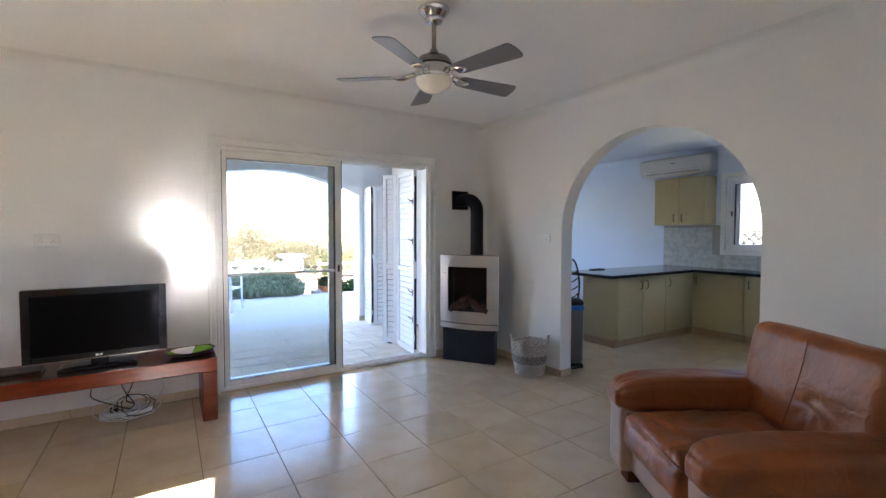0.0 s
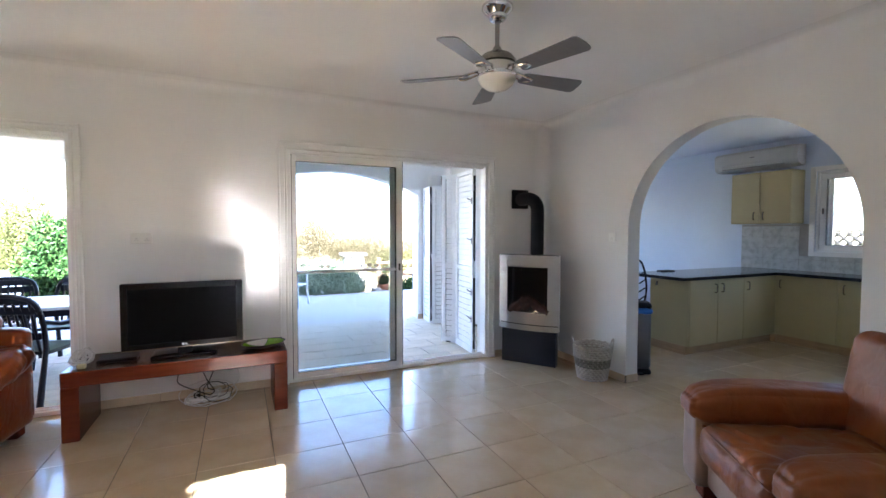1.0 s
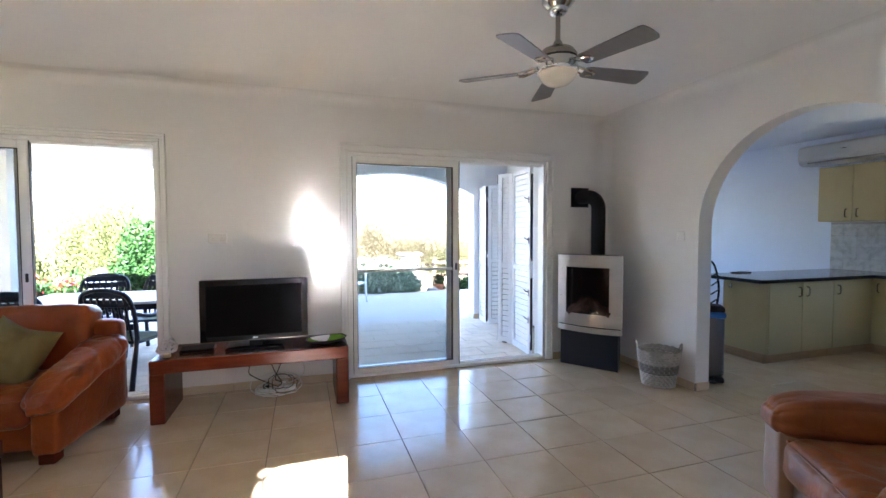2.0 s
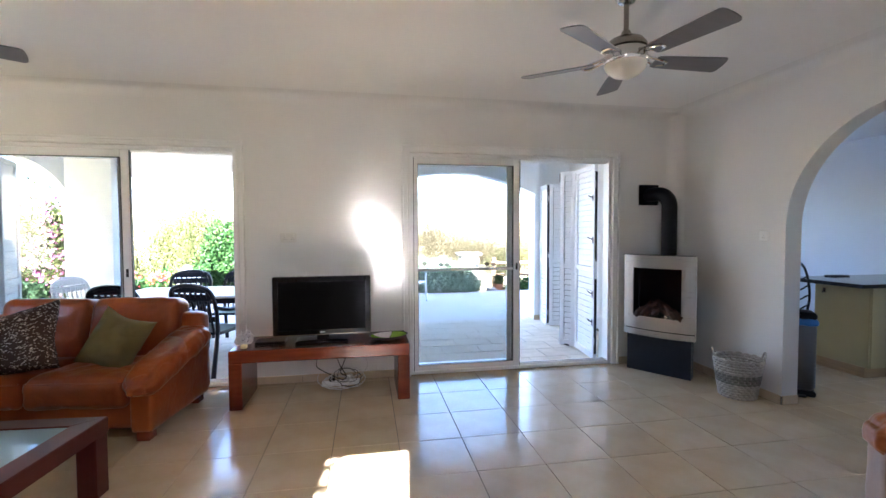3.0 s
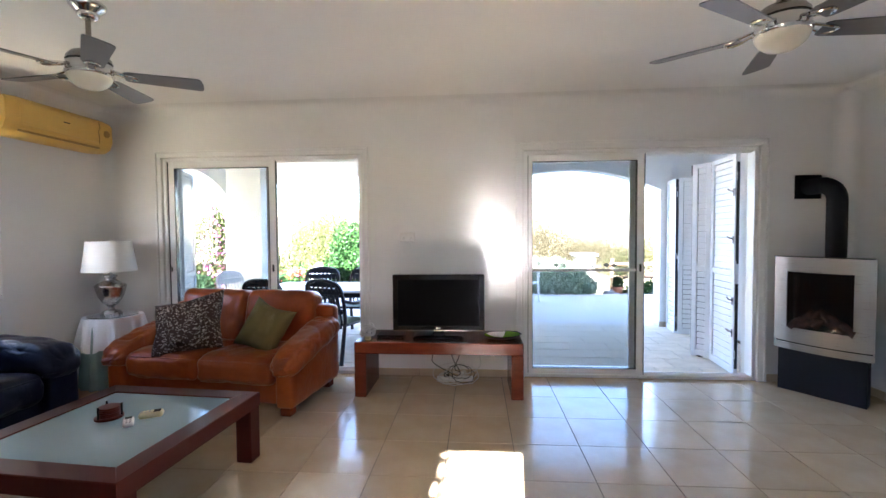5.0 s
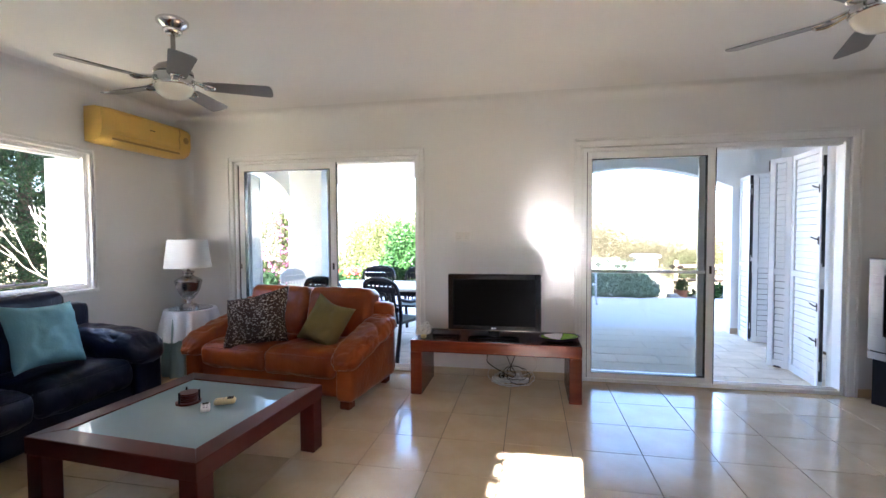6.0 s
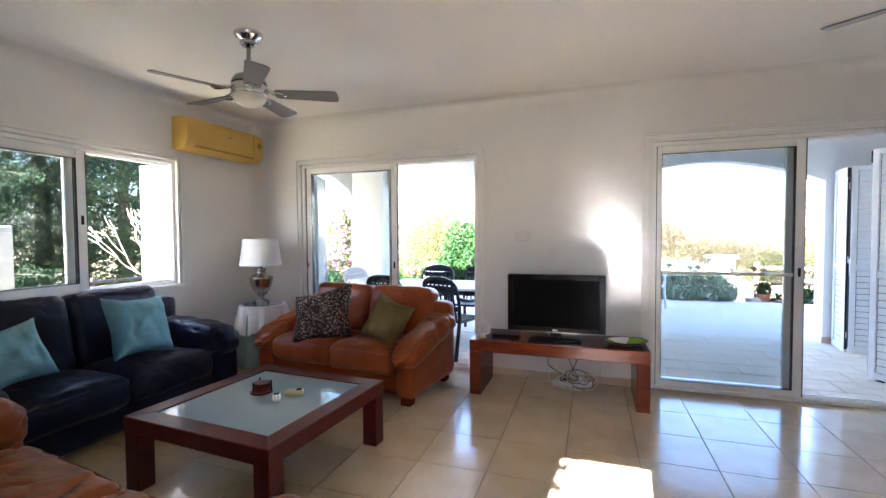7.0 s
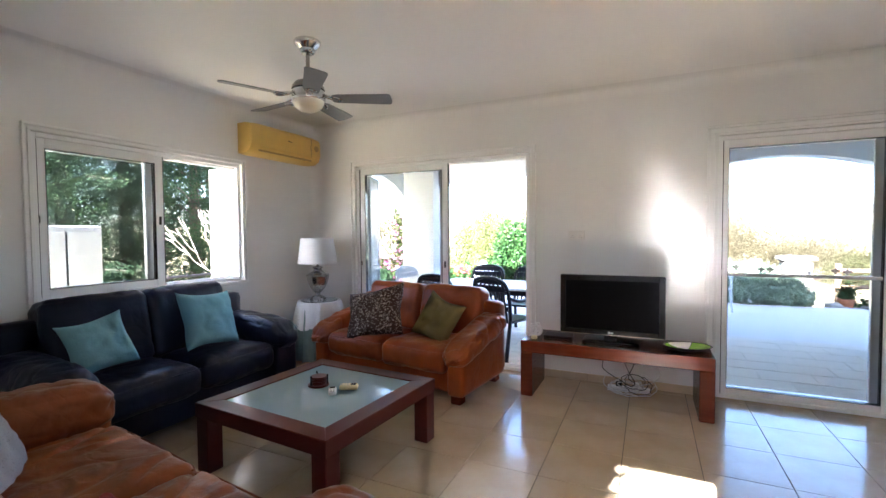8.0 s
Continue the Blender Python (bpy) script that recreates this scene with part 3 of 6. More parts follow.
# trims round the openings
def trim_frame(name, x0, x1, z0, z1, m, w=0.08, sill=False):
    """A stepped surround: an outer bead, a flat band and a raised inner lip."""
    bm = bmesh.new()
    for wo, wi, pr in ((w, w - 0.02, 0.024), (w - 0.02, 0.022, 0.01), (0.022, 0.0, 0.018)):
        box(bm, x0 - wo, x0 - wi, -pr, 0.004, z0, z1 + wi, 0.004, m)
        box(bm, x1 + wi, x1 + wo, -pr, 0.004, z0, z1 + wi, 0.004, m)
        box(bm, x0 - wo, x1 + wo, -pr, 0.004, z1 + wi, z1 + wo, 0.004, m)
    if sill:
        box(bm, x0 - w, x1 + w, -0.03, 0.004, z0 - 0.035, z0 - 0.001, 0.006, m)
    return structure(part(name, bm, M_TRIM), "white moulded plaster surround", "trim")


M_NORTH = Matrix.Translation((0, W, 0))
M_WEST = Matrix.Translation((XL, 0, 0)) @ Matrix.Rotation(radians(90), 4, "Z")
trim_frame("trim_door_right", DR0, DR1, 0, DTOP, M_NORTH)
trim_frame("trim_door_left", DL0, DL1, 0, DTOP, M_NORTH, 0.066)
trim_frame("trim_window", WY0, WY1, WZ0, WZ1, M_WEST, 0.052, True)


# sliding doors and windows
def sliding(name, x0, x1, z0, z1, m, leaf0, leaf1, rail_z, label, category, stickers=()):
    root = thing(name, m, label, category)
    structure(root)
    y = 0.012
    bm = bmesh.new()
    bars(bm, x0 + 0.002, x1 - 0.002, z0 + 0.002, z1 - 0.002, 0.032, y, y + 0.115, 0.003)
    for k in (0.028, 0.078):
        box(bm, x0 + 0.034, x1 - 0.034, y + k, y + k + 0.008, z0 + 0.034, z0 + 0.046)
        box(bm, x0 + 0.034, x1 - 0.034, y + k, y + k + 0.008, z1 - 0.052, z1 - 0.034)
    part("window_frame" if category == "window" else "door_frame", bm, M_ALU, root)
    for n, (off, yy) in enumerate(((0.0, y + 0.014), (0.045, y + 0.064))):
        a, b = (leaf0, leaf1) if n == 0 else (max(x0 + 0.003, leaf0 - 0.04), leaf1 - 0.045)
        bm = bmesh.new()
        bars(bm, a, b, z0 + 0.02, z1 - 0.036, 0.068, yy, yy + 0.036, 0.004)
        leaf = part("sliding_leaf", bm, M_ALU, root)
        bm = bmesh.new()
        bars(bm, a + 0.066, b - 0.066, z0 + 0.086, z1 - 0.102, 0.0045, yy - 0.002, yy + 0.038, 0.0)
        part("gasket", bm, M_GASKET if n == 0 else M_ALU, leaf)
        if n == 0:
            bm = bmesh.new()
            box(bm, a - 0.009, a - 0.001, yy + 0.002, yy + 0.034, z0 + 0.034, z1 - 0.04)
            box(bm, b + 0.001, b + 0.007, yy + 0.002, yy + 0.034, z0 + 0.034, z1 - 0.04)
            e = max(a, x0 + 0.0345)
            box(bm, e, e + 0.006, yy - 0.004, yy - 0.001, z0 + 0.034, z1 - 0.04)
            part("brush_seal", bm, M_GASKET, leaf)
        bm = bmesh.new()
        box(bm, a + 0.072, b - 0.072, yy + 0.016, yy + 0.021, z0 + 0.092, z1 - 0.108)
        pane = part("pane", bm, M_PANE, leaf)
        pane.visible_shadow = False
        if rail_z and n == 0:
            bm = bmesh.new()
            box(bm, a + 0.068, b - 0.068, yy + 0.004, yy + 0.032, rail_z - 0.013, rail_z + 0.013, 0.003)
            part("middle_rail", bm, M_ALU, leaf)
            bm = bmesh.new()
            box(bm, b - 0.03, b - 0.012, yy + 0.036, yy + 0.044, rail_z - 0.06, rail_z + 0.06, 0.003)
            tube(bm, [(b - 0.02, yy + 0.043, rail_z + 0.02), (b - 0.018, yy + 0.075, rail_z + 0.02), (b + 0.05, yy + 0.078, rail_z + 0.018)], 0.008, 8)
            part("lever", bm, M_CHROME, leaf, "chrome lever on the outside")
        if n == 0:
            bm = bmesh.new()
            box(bm, b - 0.042, b - 0.024, yy - 0.012, yy + 0.001, z0 + 0.47 * (z1 - z0), z0 + 0.47 * (z1 - z0) + 0.07, 0.003)
            part("latch", bm, M_GASKET, leaf)
            bm = bmesh.new()
            box(bm, a + 0.012, a + 0.028, yy - 0.008, yy + 0.001, z0 + 0.47 * (z1 - z0), z0 + 0.47 * (z1 - z0) + 0.05, 0.003)
            part("bolt", bm, M_CHROME, leaf)
            for sx, sz in stickers:
                bm = bmesh.new()
                for ang in (-62, 0, 62, 180):
                    r = Matrix.Translation((sx, yy + 0.0145, sz)) @ Matrix.Rotation(radians(ang), 4, "Y")
                    l = 0.036 if ang != 180 else 0.022
                    bm.faces.new([bm.verts.new(r @ Vector(p)) for p in ((0, 0, -0.004), (0.011, 0, l * 0.5), (0, 0, l), (-0.011, 0, l * 0.5))])
                part("sticker", bm, M_WPLAST, leaf, "white maple leaf sticker")
    return root


sliding("door_1", DR0, DR1, 0.0, DTOP, M_NORTH, 0.012, 1.12, 1.035, "white aluminium sliding glass door, half open to the veranda", "door",
        ((0.14, 1.09), (0.31, 1.075), (0.37, 1.075), (0.78, 1.075), (0.85, 1.07)))
sliding("door_2", DL0, DL1, 0.0, DTOP, M_NORTH, -3.585, -2.46, 0, "white aluminium sliding glass door, half open beside the loveseat", "door")
sliding("window_1", WY0, WY1, WZ0, WZ1, M_WEST, 1.642, 2.515, 0, "white aluminium sliding window, half open above the navy sofa", "window")
sliding("window_2", KWY0, KWY1, KWZ0, KWZ1, Matrix.Translation((XK, 0, 0)) @ Matrix.Rotation(radians(90), 4, "Z") @ Matrix.Scale(-1, 4, (0, 1, 0)), KWY1 - 0.60, KWY1 - 0.035, 0,
        "white aluminium sliding kitchen window above the worktop", "window")
bm = bmesh.new()
M_KE = Matrix.Translation((XK, 0, 0)) @ Matrix.Rotation(radians(90), 4, "Z") @ Matrix.Scale(-1, 4, (0, 1, 0))
for a in ((KWY0 - 0.06, KWY0, KWZ0 - 0.06, KWZ1 + 0.06), (KWY1, KWY1 + 0.06, KWZ0 - 0.06, KWZ1 + 0.06), (KWY0, KWY1, KWZ0 - 0.06, KWZ0), (KWY0, KWY1, KWZ1, KWZ1 + 0.06)):
    box(bm, a[0], a[1], -0.02, 0.003, a[2], a[3], 0.004, M_KE)
structure(part("trim_kitchen_window", bm, M_TRIM), "white moulded window surround", "trim")


# louvred shutters, folded outwards
def shutter_leaf(p0, p1, z0, z1, name="shutter_leaf", hooks=True, slats=31, foot=False, seals=True):
    """One louvred leaf that stands between two points of the plan."""
    d = Vector((p1[0] - p0[0], p1[1] - p0[1], 0))
    w = d.length
    m = Matrix.Translation((p0[0], p0[1], 0)) @ Matrix.Rotation(math.atan2(d.y, d.x), 4, "Z")
    root = thing(name, m, "white louvred aluminium shutter leaf, folded open outside the door", "shutter", "folding shutters")
    zm = z0 + 0.46 * (z1 - z0)
    bm = bmesh.new()
    st = 0.055
    box(bm, 0, st, -0.021, 0.021, z0, z1, 0.004)
    box(bm, w - st, w, -0.021, 0.021, z0, z1, 0.004)
    for za, zb in ((z0, z0 + 0.075), (zm - 0.03, zm + 0.03), (z1 - 0.05, z1)):
        box(bm, st, w - st, -0.021, 0.021, za, zb, 0.003)
    part("frame", bm, M_SHUT, root)
    me = None
    for za, zb, n in ((z0 + 0.078, zm - 0.033, int(slats * 0.45)), (zm + 0.033, z1 - 0.053, int(slats * 0.57))):
        step = (zb - za) / n
        # added dark sheet along the slats' middle, so the gaps look shaded
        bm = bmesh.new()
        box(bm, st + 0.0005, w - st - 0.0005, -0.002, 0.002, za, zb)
        part("gap_shade_sheet", bm, M_GAPSHADE, root)
        for k in range(n):
            if me is None:
                bm = bmesh.new()
                box(bm, st + 0.007, w - st - 0.007, -0.009, 0.009, -step * 0.455, step * 0.455, 0.003, Matrix.Rotation(radians(7), 4, "X"))
                first = part("slat", bm, M_SHUT, root)
                first.location.z = za + step * (k + 0.5)
                me = first.data
            else:
                ob = new("slat", me)
                ob.parent = root
                ob.location.z = za + step * (k + 0.5)
    bm = bmesh.new()
    for za, zb in ((z0 + 0.06, zm - 0.1), (zm + 0.1, z1 - 0.08)) if seals else ():
        box(bm, -0.011, -0.001, -0.012, 0.012, za, zb)
    box(bm, w + 0.001, w + 0.004, -0.014, 0.014, z0 + 0.03, z1 - 0.13)
    if seals:
        box(bm, w + 0.001, w + 0.012, -0.02, 0.02, z1 - 0.125, z1 - 0.01)
    part("hinge_seal", bm, M_GASKET if seals else M_SHUT, root)
    for zz in (z0 + 0.2, zm + 0.09, z1 - 0.22):
        bm = bmesh.new()
        lathe(bm, [(0.0, -0.04), (0.011, -0.04), (0.011, 0.04), (0.0, 0.04)], 10, Matrix.Translation((-0.006, 0.018, zz)))
        part("hinge", bm, M_SHUT, root, smooth=True)
    if foot:
        bm = bmesh.new()
        lathe(bm, [(0.0, 0.0), (0.045, 0.0), (0.05, 0.008), (0.04, 0.016), (0.0, 0.018)], 18, Matrix.Translation((w * 0.5, 0.0, z0 + 0.002)) @ Matrix.Diagonal((1.2, 0.6, 1, 1)))
        part("floor_bolt", bm, M_BLACKM, root, smooth=True)
    if hooks:
        for zz in (0.39, 0.71, 1.32, 1.79):
            bm = bmesh.new()
            box(bm, st * 0.5 - 0.008, st * 0.5 + 0.008, 0.0212, 0.027, zz - 0.045, zz + 0.03, 0.002)
            tube(bm, [(st * 0.5, 0.025, zz), (st * 0.5 + 0.012, 0.05, zz + 0.008), (st * 0.5 + 0.05, 0.056, zz + 0.024)], 0.006, 6)
            part("catch", bm, M_BLACKM, root)
    return root


shutter_leaf((2.10, W + T + 0.03), (2.145, 5.19), -0.03, 2.155)
shutter_leaf((2.14, 5.205), (2.022, 5.38), -0.03, 2.155, hooks=False, foot=True)
shutter_leaf((2.375, 6.87), (2.325, 6.48), -0.03, 2.13, hooks=False)
shutter_leaf((2.335, 6.455), (2.72, 6.37), -0.03, 2.13, hooks=False)
shutter_leaf((-3.635, W + T + 0.03), (-3.79, 5.08), -0.03, 2.1, seals=False)
shutter_leaf((-3.83, 5.10), (-3.90, 4.68), -0.03, 2.1, hooks=False, seals=False)
shutter_leaf((XL - T - 0.02, 3.30), (XL - T - 0.24, 3.325), WZ0 - 0.02, WZ1 - 0.02, hooks=False, slats=20, seals=False)


# ---- living room: seats ----
def RZ(a):
    return Matrix.Rotation(radians(a), 4, "Z")


def RX(a):
    return Matrix.Rotation(radians(a), 4, "X")


def RY(a):
    return Matrix.Rotation(radians(a), 4, "Y")


def TR(x, y, z):
    return Matrix.Translation((x, y, z))


def sofa(name, m, w, d, leather, label, category, cushions=2, arm_w=0.22, arm_z=0.60, slope=7.0, back_z=0.86, seat_z=0.44, panel=None, feet=True, fat=1.0, seed=1.0, seam=False, wide_back=0.0, nose=0.3, droop=0.03, pad_r=0.08, folds=(), pad_w=0.045, pad_h=0.21, front=0.0, arm_wrinkle=0.01, crease=0.9):
    """An upholstered seat that faces local -y, its base on z = 0."""
    root = thing(name, m, label, category)
    panel = panel or leather
    bm = bmesh.new()
    soft(bm, w - 0.05, d - 0.1, 0.22, 0.03, TR(0, 0.02, 0.19), wrinkle=0.003, n=(20, 14, 6), seed=seed)
    part("base", bm, panel, root, smooth="all")
    inner = w - 2 * arm_w
    cw = inner / cushions
    for k in range(cushions):
        x = -inner / 2 + cw * (k + 0.5)
        bm = bmesh.new()

        def furrow(p, u):
            for fx, fy, fa, fd in folds:
                c, s = math.cos(radians(fa)), math.sin(radians(fa))
                along = (p.x - fx) * c + (p.y - fy) * s
                off = (p.y - fy) * c - (p.x - fx) * s + 0.02 * math.sin(along * 9 + fx * 7)
                p.z += fd * (0.5 * math.exp(-((off - 0.03) / 0.022) ** 2) - math.exp(-(off / 0.014) ** 2)) * math.exp(-(along / 0.22) ** 4) * max(0.0, u[2])
            return p
        soft(bm, cw - 0.006, d - 0.26, 0.2, 0.06, TR(x, -0.13 - 0.0, seat_z - 0.1), puff=0.03 * fat, wrinkle=0.009, freq=6, n=(64, 60, 10) if folds else (34, 36, 10), seed=seed + k * 2.3, crease=0.8, sag=furrow if folds else None)
        cushion_ob = part("seat_cushion", bm, leather, root, smooth="all")
        bm = bmesh.new()
        fx, fy, fz = cw / 2 - 0.02, -0.13 - (d - 0.26) / 2 + 0.012, seat_z - 0.022
        tube(bm, spline([(x - fx, fy + 0.03, fz), (x - fx * 0.9, fy + 0.002, fz), (x, fy - 0.004, fz + 0.004), (x + fx * 0.9, fy + 0.002, fz), (x + fx, fy + 0.03, fz)], 6), 0.0045, 6)
        part("piping", bm, leather, cushion_ob, smooth=True)
        bm = bmesh.new()
        bh = back_z - seat_z + 0.1

        def gather(p, u):
            dx, dz = p.x - 0.07, p.z + 0.07
            rr = math.hypot(dx, dz)
            swirl = math.sin(5 * math.atan2(dz, dx) + 30 * rr + 3 * math.sin(17 * dx))
            p.y += (0.0045 * swirl * math.exp(-((rr - 0.06) / 0.06) ** 2) + 0.007 * math.exp(-(rr / 0.035) ** 2)) * max(0.0, -u[1])
            dx = p.x + 0.14
            p.y += 0.005 * math.sin(26 * (p.z + 0.5 * dx)) * math.exp(-((dx / 0.09) ** 2 + ((p.z + 0.04) / 0.11) ** 2)) * max(0.0, -u[1])
            return p
        lean = TR(x, d / 2 - 0.2, seat_z - 0.04) @ RX(-11) @ TR(0, 0, bh / 2)
        soft(bm, cw - 0.004 + wide_back, 0.25, bh, 0.065, lean, puff=0.012, wrinkle=0.007, freq=5, n=(60, 12, 54) if seam else (34, 12, 30), seed=seed + 7 + k, crease=crease, sag=gather if seam else None)
        back = part("back_cushion", bm, leather, root, smooth="all")
        if seam:
            bm = bmesh.new()
            pts = [lean @ Vector((0.05 * math.sin(q * 2.4) - 0.04, -0.131 - 0.016 * math.sin(math.pi * q), -bh / 2 + 0.06 + (bh - 0.09) * q)) for q in (i / 14 for i in range(15))]
            tube(bm, pts, 0.002, 5)
            part("piping", bm, M_CHERRY, back, smooth=True)
    bm = bmesh.new()
    soft(bm, w - 0.02, 0.15, back_z - 0.14, 0.05, TR(0, d / 2 - 0.085, 0.08 + (back_z - 0.14) / 2), wrinkle=0.004, n=(20, 8, 12), seed=seed + 3)
    part("back_frame", bm, panel, root, smooth="all")
    for s in (-1, 1):
        bm = bmesh.new()
        x = s * (w / 2 - arm_w / 2 + 0.005)
        ph = arm_z - 0.045 - pad_h
        soft(bm, arm_w - 0.02, d - 0.06, ph, 0.025, TR(x, -0.02, 0.08 + ph / 2), wrinkle=0.004, n=(10, 18, 10), seed=seed + s)
        arm = part("arm_panel", bm, panel, root, smooth="all")
        bm = bmesh.new()
        top = TR(x - s * 0.002, -0.045 - front / 2, arm_z - pad_h / 2) @ RX(slope)

        def taper(p, u):
            f = max(0.0, -u[1])
            k = 1 - nose * f ** 6
            th = math.atan2(p.z, p.x)
            k *= 1 - 0.07 * max(0.0, f - 0.72) / 0.28 * (0.5 + 0.5 * math.cos(11 * th + seed)) ** 3
            p.x *= k
            p.z = p.z * k - droop * f ** 2.5
            return p
        soft(bm, arm_w + pad_w, d * 0.93 + front, pad_h * fat, pad_r, top, puff=0.015, wrinkle=arm_wrinkle, freq=8, n=(28, 60, 20), seed=seed + 11 * s, sag=taper, crease=crease)
        part("armrest_pad", bm, leather, arm, smooth="all")
    if feet:
        for sx in (-1, 1):
            for sy in (-1, 1):
                bm = bmesh.new()
                x, y = sx * (w / 2 - 0.1), sy * (d / 2 - 0.11)
                box(bm, x - 0.045, x + 0.045, y - 0.045, y + 0.045, 0, 0.1, 0.006)
                part("foot", bm, M_CHERRY, root)
    return root


sofa("loveseat", TR(-2.61, 3.80, 0) @ RZ(-7), 1.68, 0.88, M_ORANGE, "orange-brown leather two-seat sofa in front of the sliding door", "sofa", seed=1.0, slope=12, back_z=0.815, arm_z=0.575, arm_w=0.165, pad_w=0.1, pad_h=0.165, front=0.05, nose=0.4, droop=0.03, pad_r=0.075)
sofa("three_seat_sofa", TR(-3.81, 2.22, 0) @ RZ(90), 1.84, 0.84, M_NAVY, "dark navy leather sofa under the window", "sofa", arm_w=0.25, front=0.03, arm_z=0.64, slope=3, back_z=0.91, seat_z=0.46, arm_wrinkle=0.006, nose=0.12, feet=False, fat=1.12, seed=5.0, pad_r=0.115, droop=0.035, pad_w=0.075)
sofa("tan_sofa", TR(-2.24, 0.83, 0) @ RZ(172.7), 2.10, 0.96, M_TAN, "tan leather sofa with creased seats facing the coffee table", "sofa", arm_w=0.26, arm_z=0.655, slope=1, seat_z=0.45, seed=9.0, fat=1.1, nose=0.06, droop=0.02, folds=((0.55, -0.15, -62, 0.016), (0.42, -0.05, -55, 0.013), (0.28, -0.2, -50, 0.014), (0.66, -0.3, -35, 0.01), (0.1, -0.3, -70, 0.012), (-0.3, -0.2, -60, 0.012), (0.4, -0.38, -15, 0.01)))
sofa("armchair", TR(1.995, 1.06, 0) @ RZ(-122), 1.02, 1.0, M_WORN, "worn tan leather armchair with pale sides near the arch", "armchair", cushions=1, arm_w=0.2, crease=0.15, arm_wrinkle=0.004, arm_z=0.61, slope=-0.5, seat_z=0.45, back_z=0.862, pad_h=0.18, front=0.0, panel=M_PALE, seed=13.0, seam=True, wide_back=0.2, nose=0.3, droop=0.03, pad_r=0.055, folds=((0.1, -0.42, 80, 0.008), (-0.15, -0.3, 20, 0.006)))


def cushion(m, w, h, t, material, label, seed):
    bm = bmesh.new()
    pillow(bm, w, h, t, Matrix(), seed)
    ob = part("scatter_cushion", bm, material, smooth="all")
    ob.matrix_world = m
    return tagged(ob, label, "cushion", "scatter cushions")


cushion(TR(-2.84, 3.57, 0.645) @ RZ(-4) @ RX(-26) @ RY(-15), 0.63, 0.51, 0.21, M_FLECK, "dark brown cushion with white flecks leaning on the loveseat", 1.0)
cushion(TR(-2.23, 3.66, 0.615) @ RZ(-14) @ RX(-26) @ RY(16), 0.45, 0.44, 0.15, M_OLIVE, "olive green cushion leaning on the loveseat", 2.0)
cushion(TR(-3.68, 1.70, 0.70) @ RZ(82) @ RX(-22) @ RY(-10), 0.37, 0.37, 0.18, M_TEAL, "teal velvet cushion leaning on the navy sofa", 3.0)
cushion(TR(-3.70, 2.49, 0.72) @ RZ(96) @ RX(-20) @ RY(5), 0.49, 0.46, 0.19, M_TEAL, "teal velvet cushion leaning on the navy sofa", 4.0)
cushion(TR(-2.78, 0.85, 0.575) @ RZ(150) @ RX(-20) @ RY(6), 0.43, 0.41, 0.13, M_GREYC, "speckled grey cushion on the tan sofa", 5.0)
cushion(TR(-2.06, 0.85, 0.487) @ RX(-80), 0.26, 0.24, 0.08, M_RED, "dark red cushion lying on the tan sofa", 6.0)


# ---- coffee table and what lies on it ----
def coffee_table():
    root = thing("coffee_table", TR(-2.37, 2.28, 0) @ RZ(-4), "square mahogany coffee table with a frosted glass top", "table")
    h, s, bw, th = 0.41, 0.515, 0.115, 0.085
    for k in range(4):
        bm = bmesh.new()
        m = RZ(90 * k)
        vs = [(-s, -s), (s, -s), (s - bw, -s + bw), (-s + bw, -s + bw)]
        lo = [bm.verts.new(m @ Vector((x, y, h - th))) for x, y in vs]
        mid = [bm.verts.new(m @ Vector((x, y, h - 0.004))) for x, y in vs]
        e = 0.004
        hi = [bm.verts.new(m @ Vector((x, y, h))) for x, y in ((-s + e, -s + e), (s - e, -s + e), (s - bw - e * 0.3, -s + bw - e), (-s + bw + e * 0.3, -s + bw - e))]
        bm.faces.new(lo)
        bm.faces.new(hi)
        for a, b in ((lo, mid), (mid, hi)):
            for i in range(4):
                bm.faces.new([a[i], a[(i + 1) % 4], b[(i + 1) % 4], b[i]])
        part("top_rail", bm, M_MAHOG, root)
    for sx in (-1, 1):
        for sy in (-1, 1):
            bm = bmesh.new()
            c = s - 0.053
            box(bm, sx * c - 0.05, sx * c + 0.05, sy * c - 0.05, sy * c + 0.05, 0, h - th - 0.0005, 0.005)
            part("leg", bm, M_MAHOG, root)
    bm = bmesh.new()
    g = s - bw - 0.002
    box(bm, -g, g, -g, g, h - 0.016, h - 0.006, 0.001)
    part("glass_top", bm, M_FROST, root, "frosted pale blue-green glass")


coffee_table()
TT = 0.404
root = thing("coaster_holder", TR(-2.46, 2.34, TT), "dark red round wooden coaster holder with posts", "coaster holder")
bm = bmesh.new()
lathe(bm, [(0.06, 0), (0.068, 0.003), (0.068, 0.012), (0.06, 0.016)], 28)
part("base", bm, M_MAHOG, root, smooth=True)
for k in range(5):
    bm = bmesh.new()
    lathe(bm, [(0.05, 0), (0.052, 0.002), (0.052, 0.007), (0.05, 0.009)], 28, TR(0.002 * (k % 2), 0.001 * k, 0.0165 + 0.0095 * k))
    part("coaster", bm, M_MAHOG, root, smooth=True)
for k in range(3):
    bm = bmesh.new()
    a = radians(120 * k + 20)
    tube(bm, [(0.06 * math.cos(a), 0.06 * math.sin(a), 0.012), (0.06 * math.cos(a), 0.06 * math.sin(a), 0.078)], 0.005, 8)
    part("post", bm, M_BLACKM, root, smooth=True)


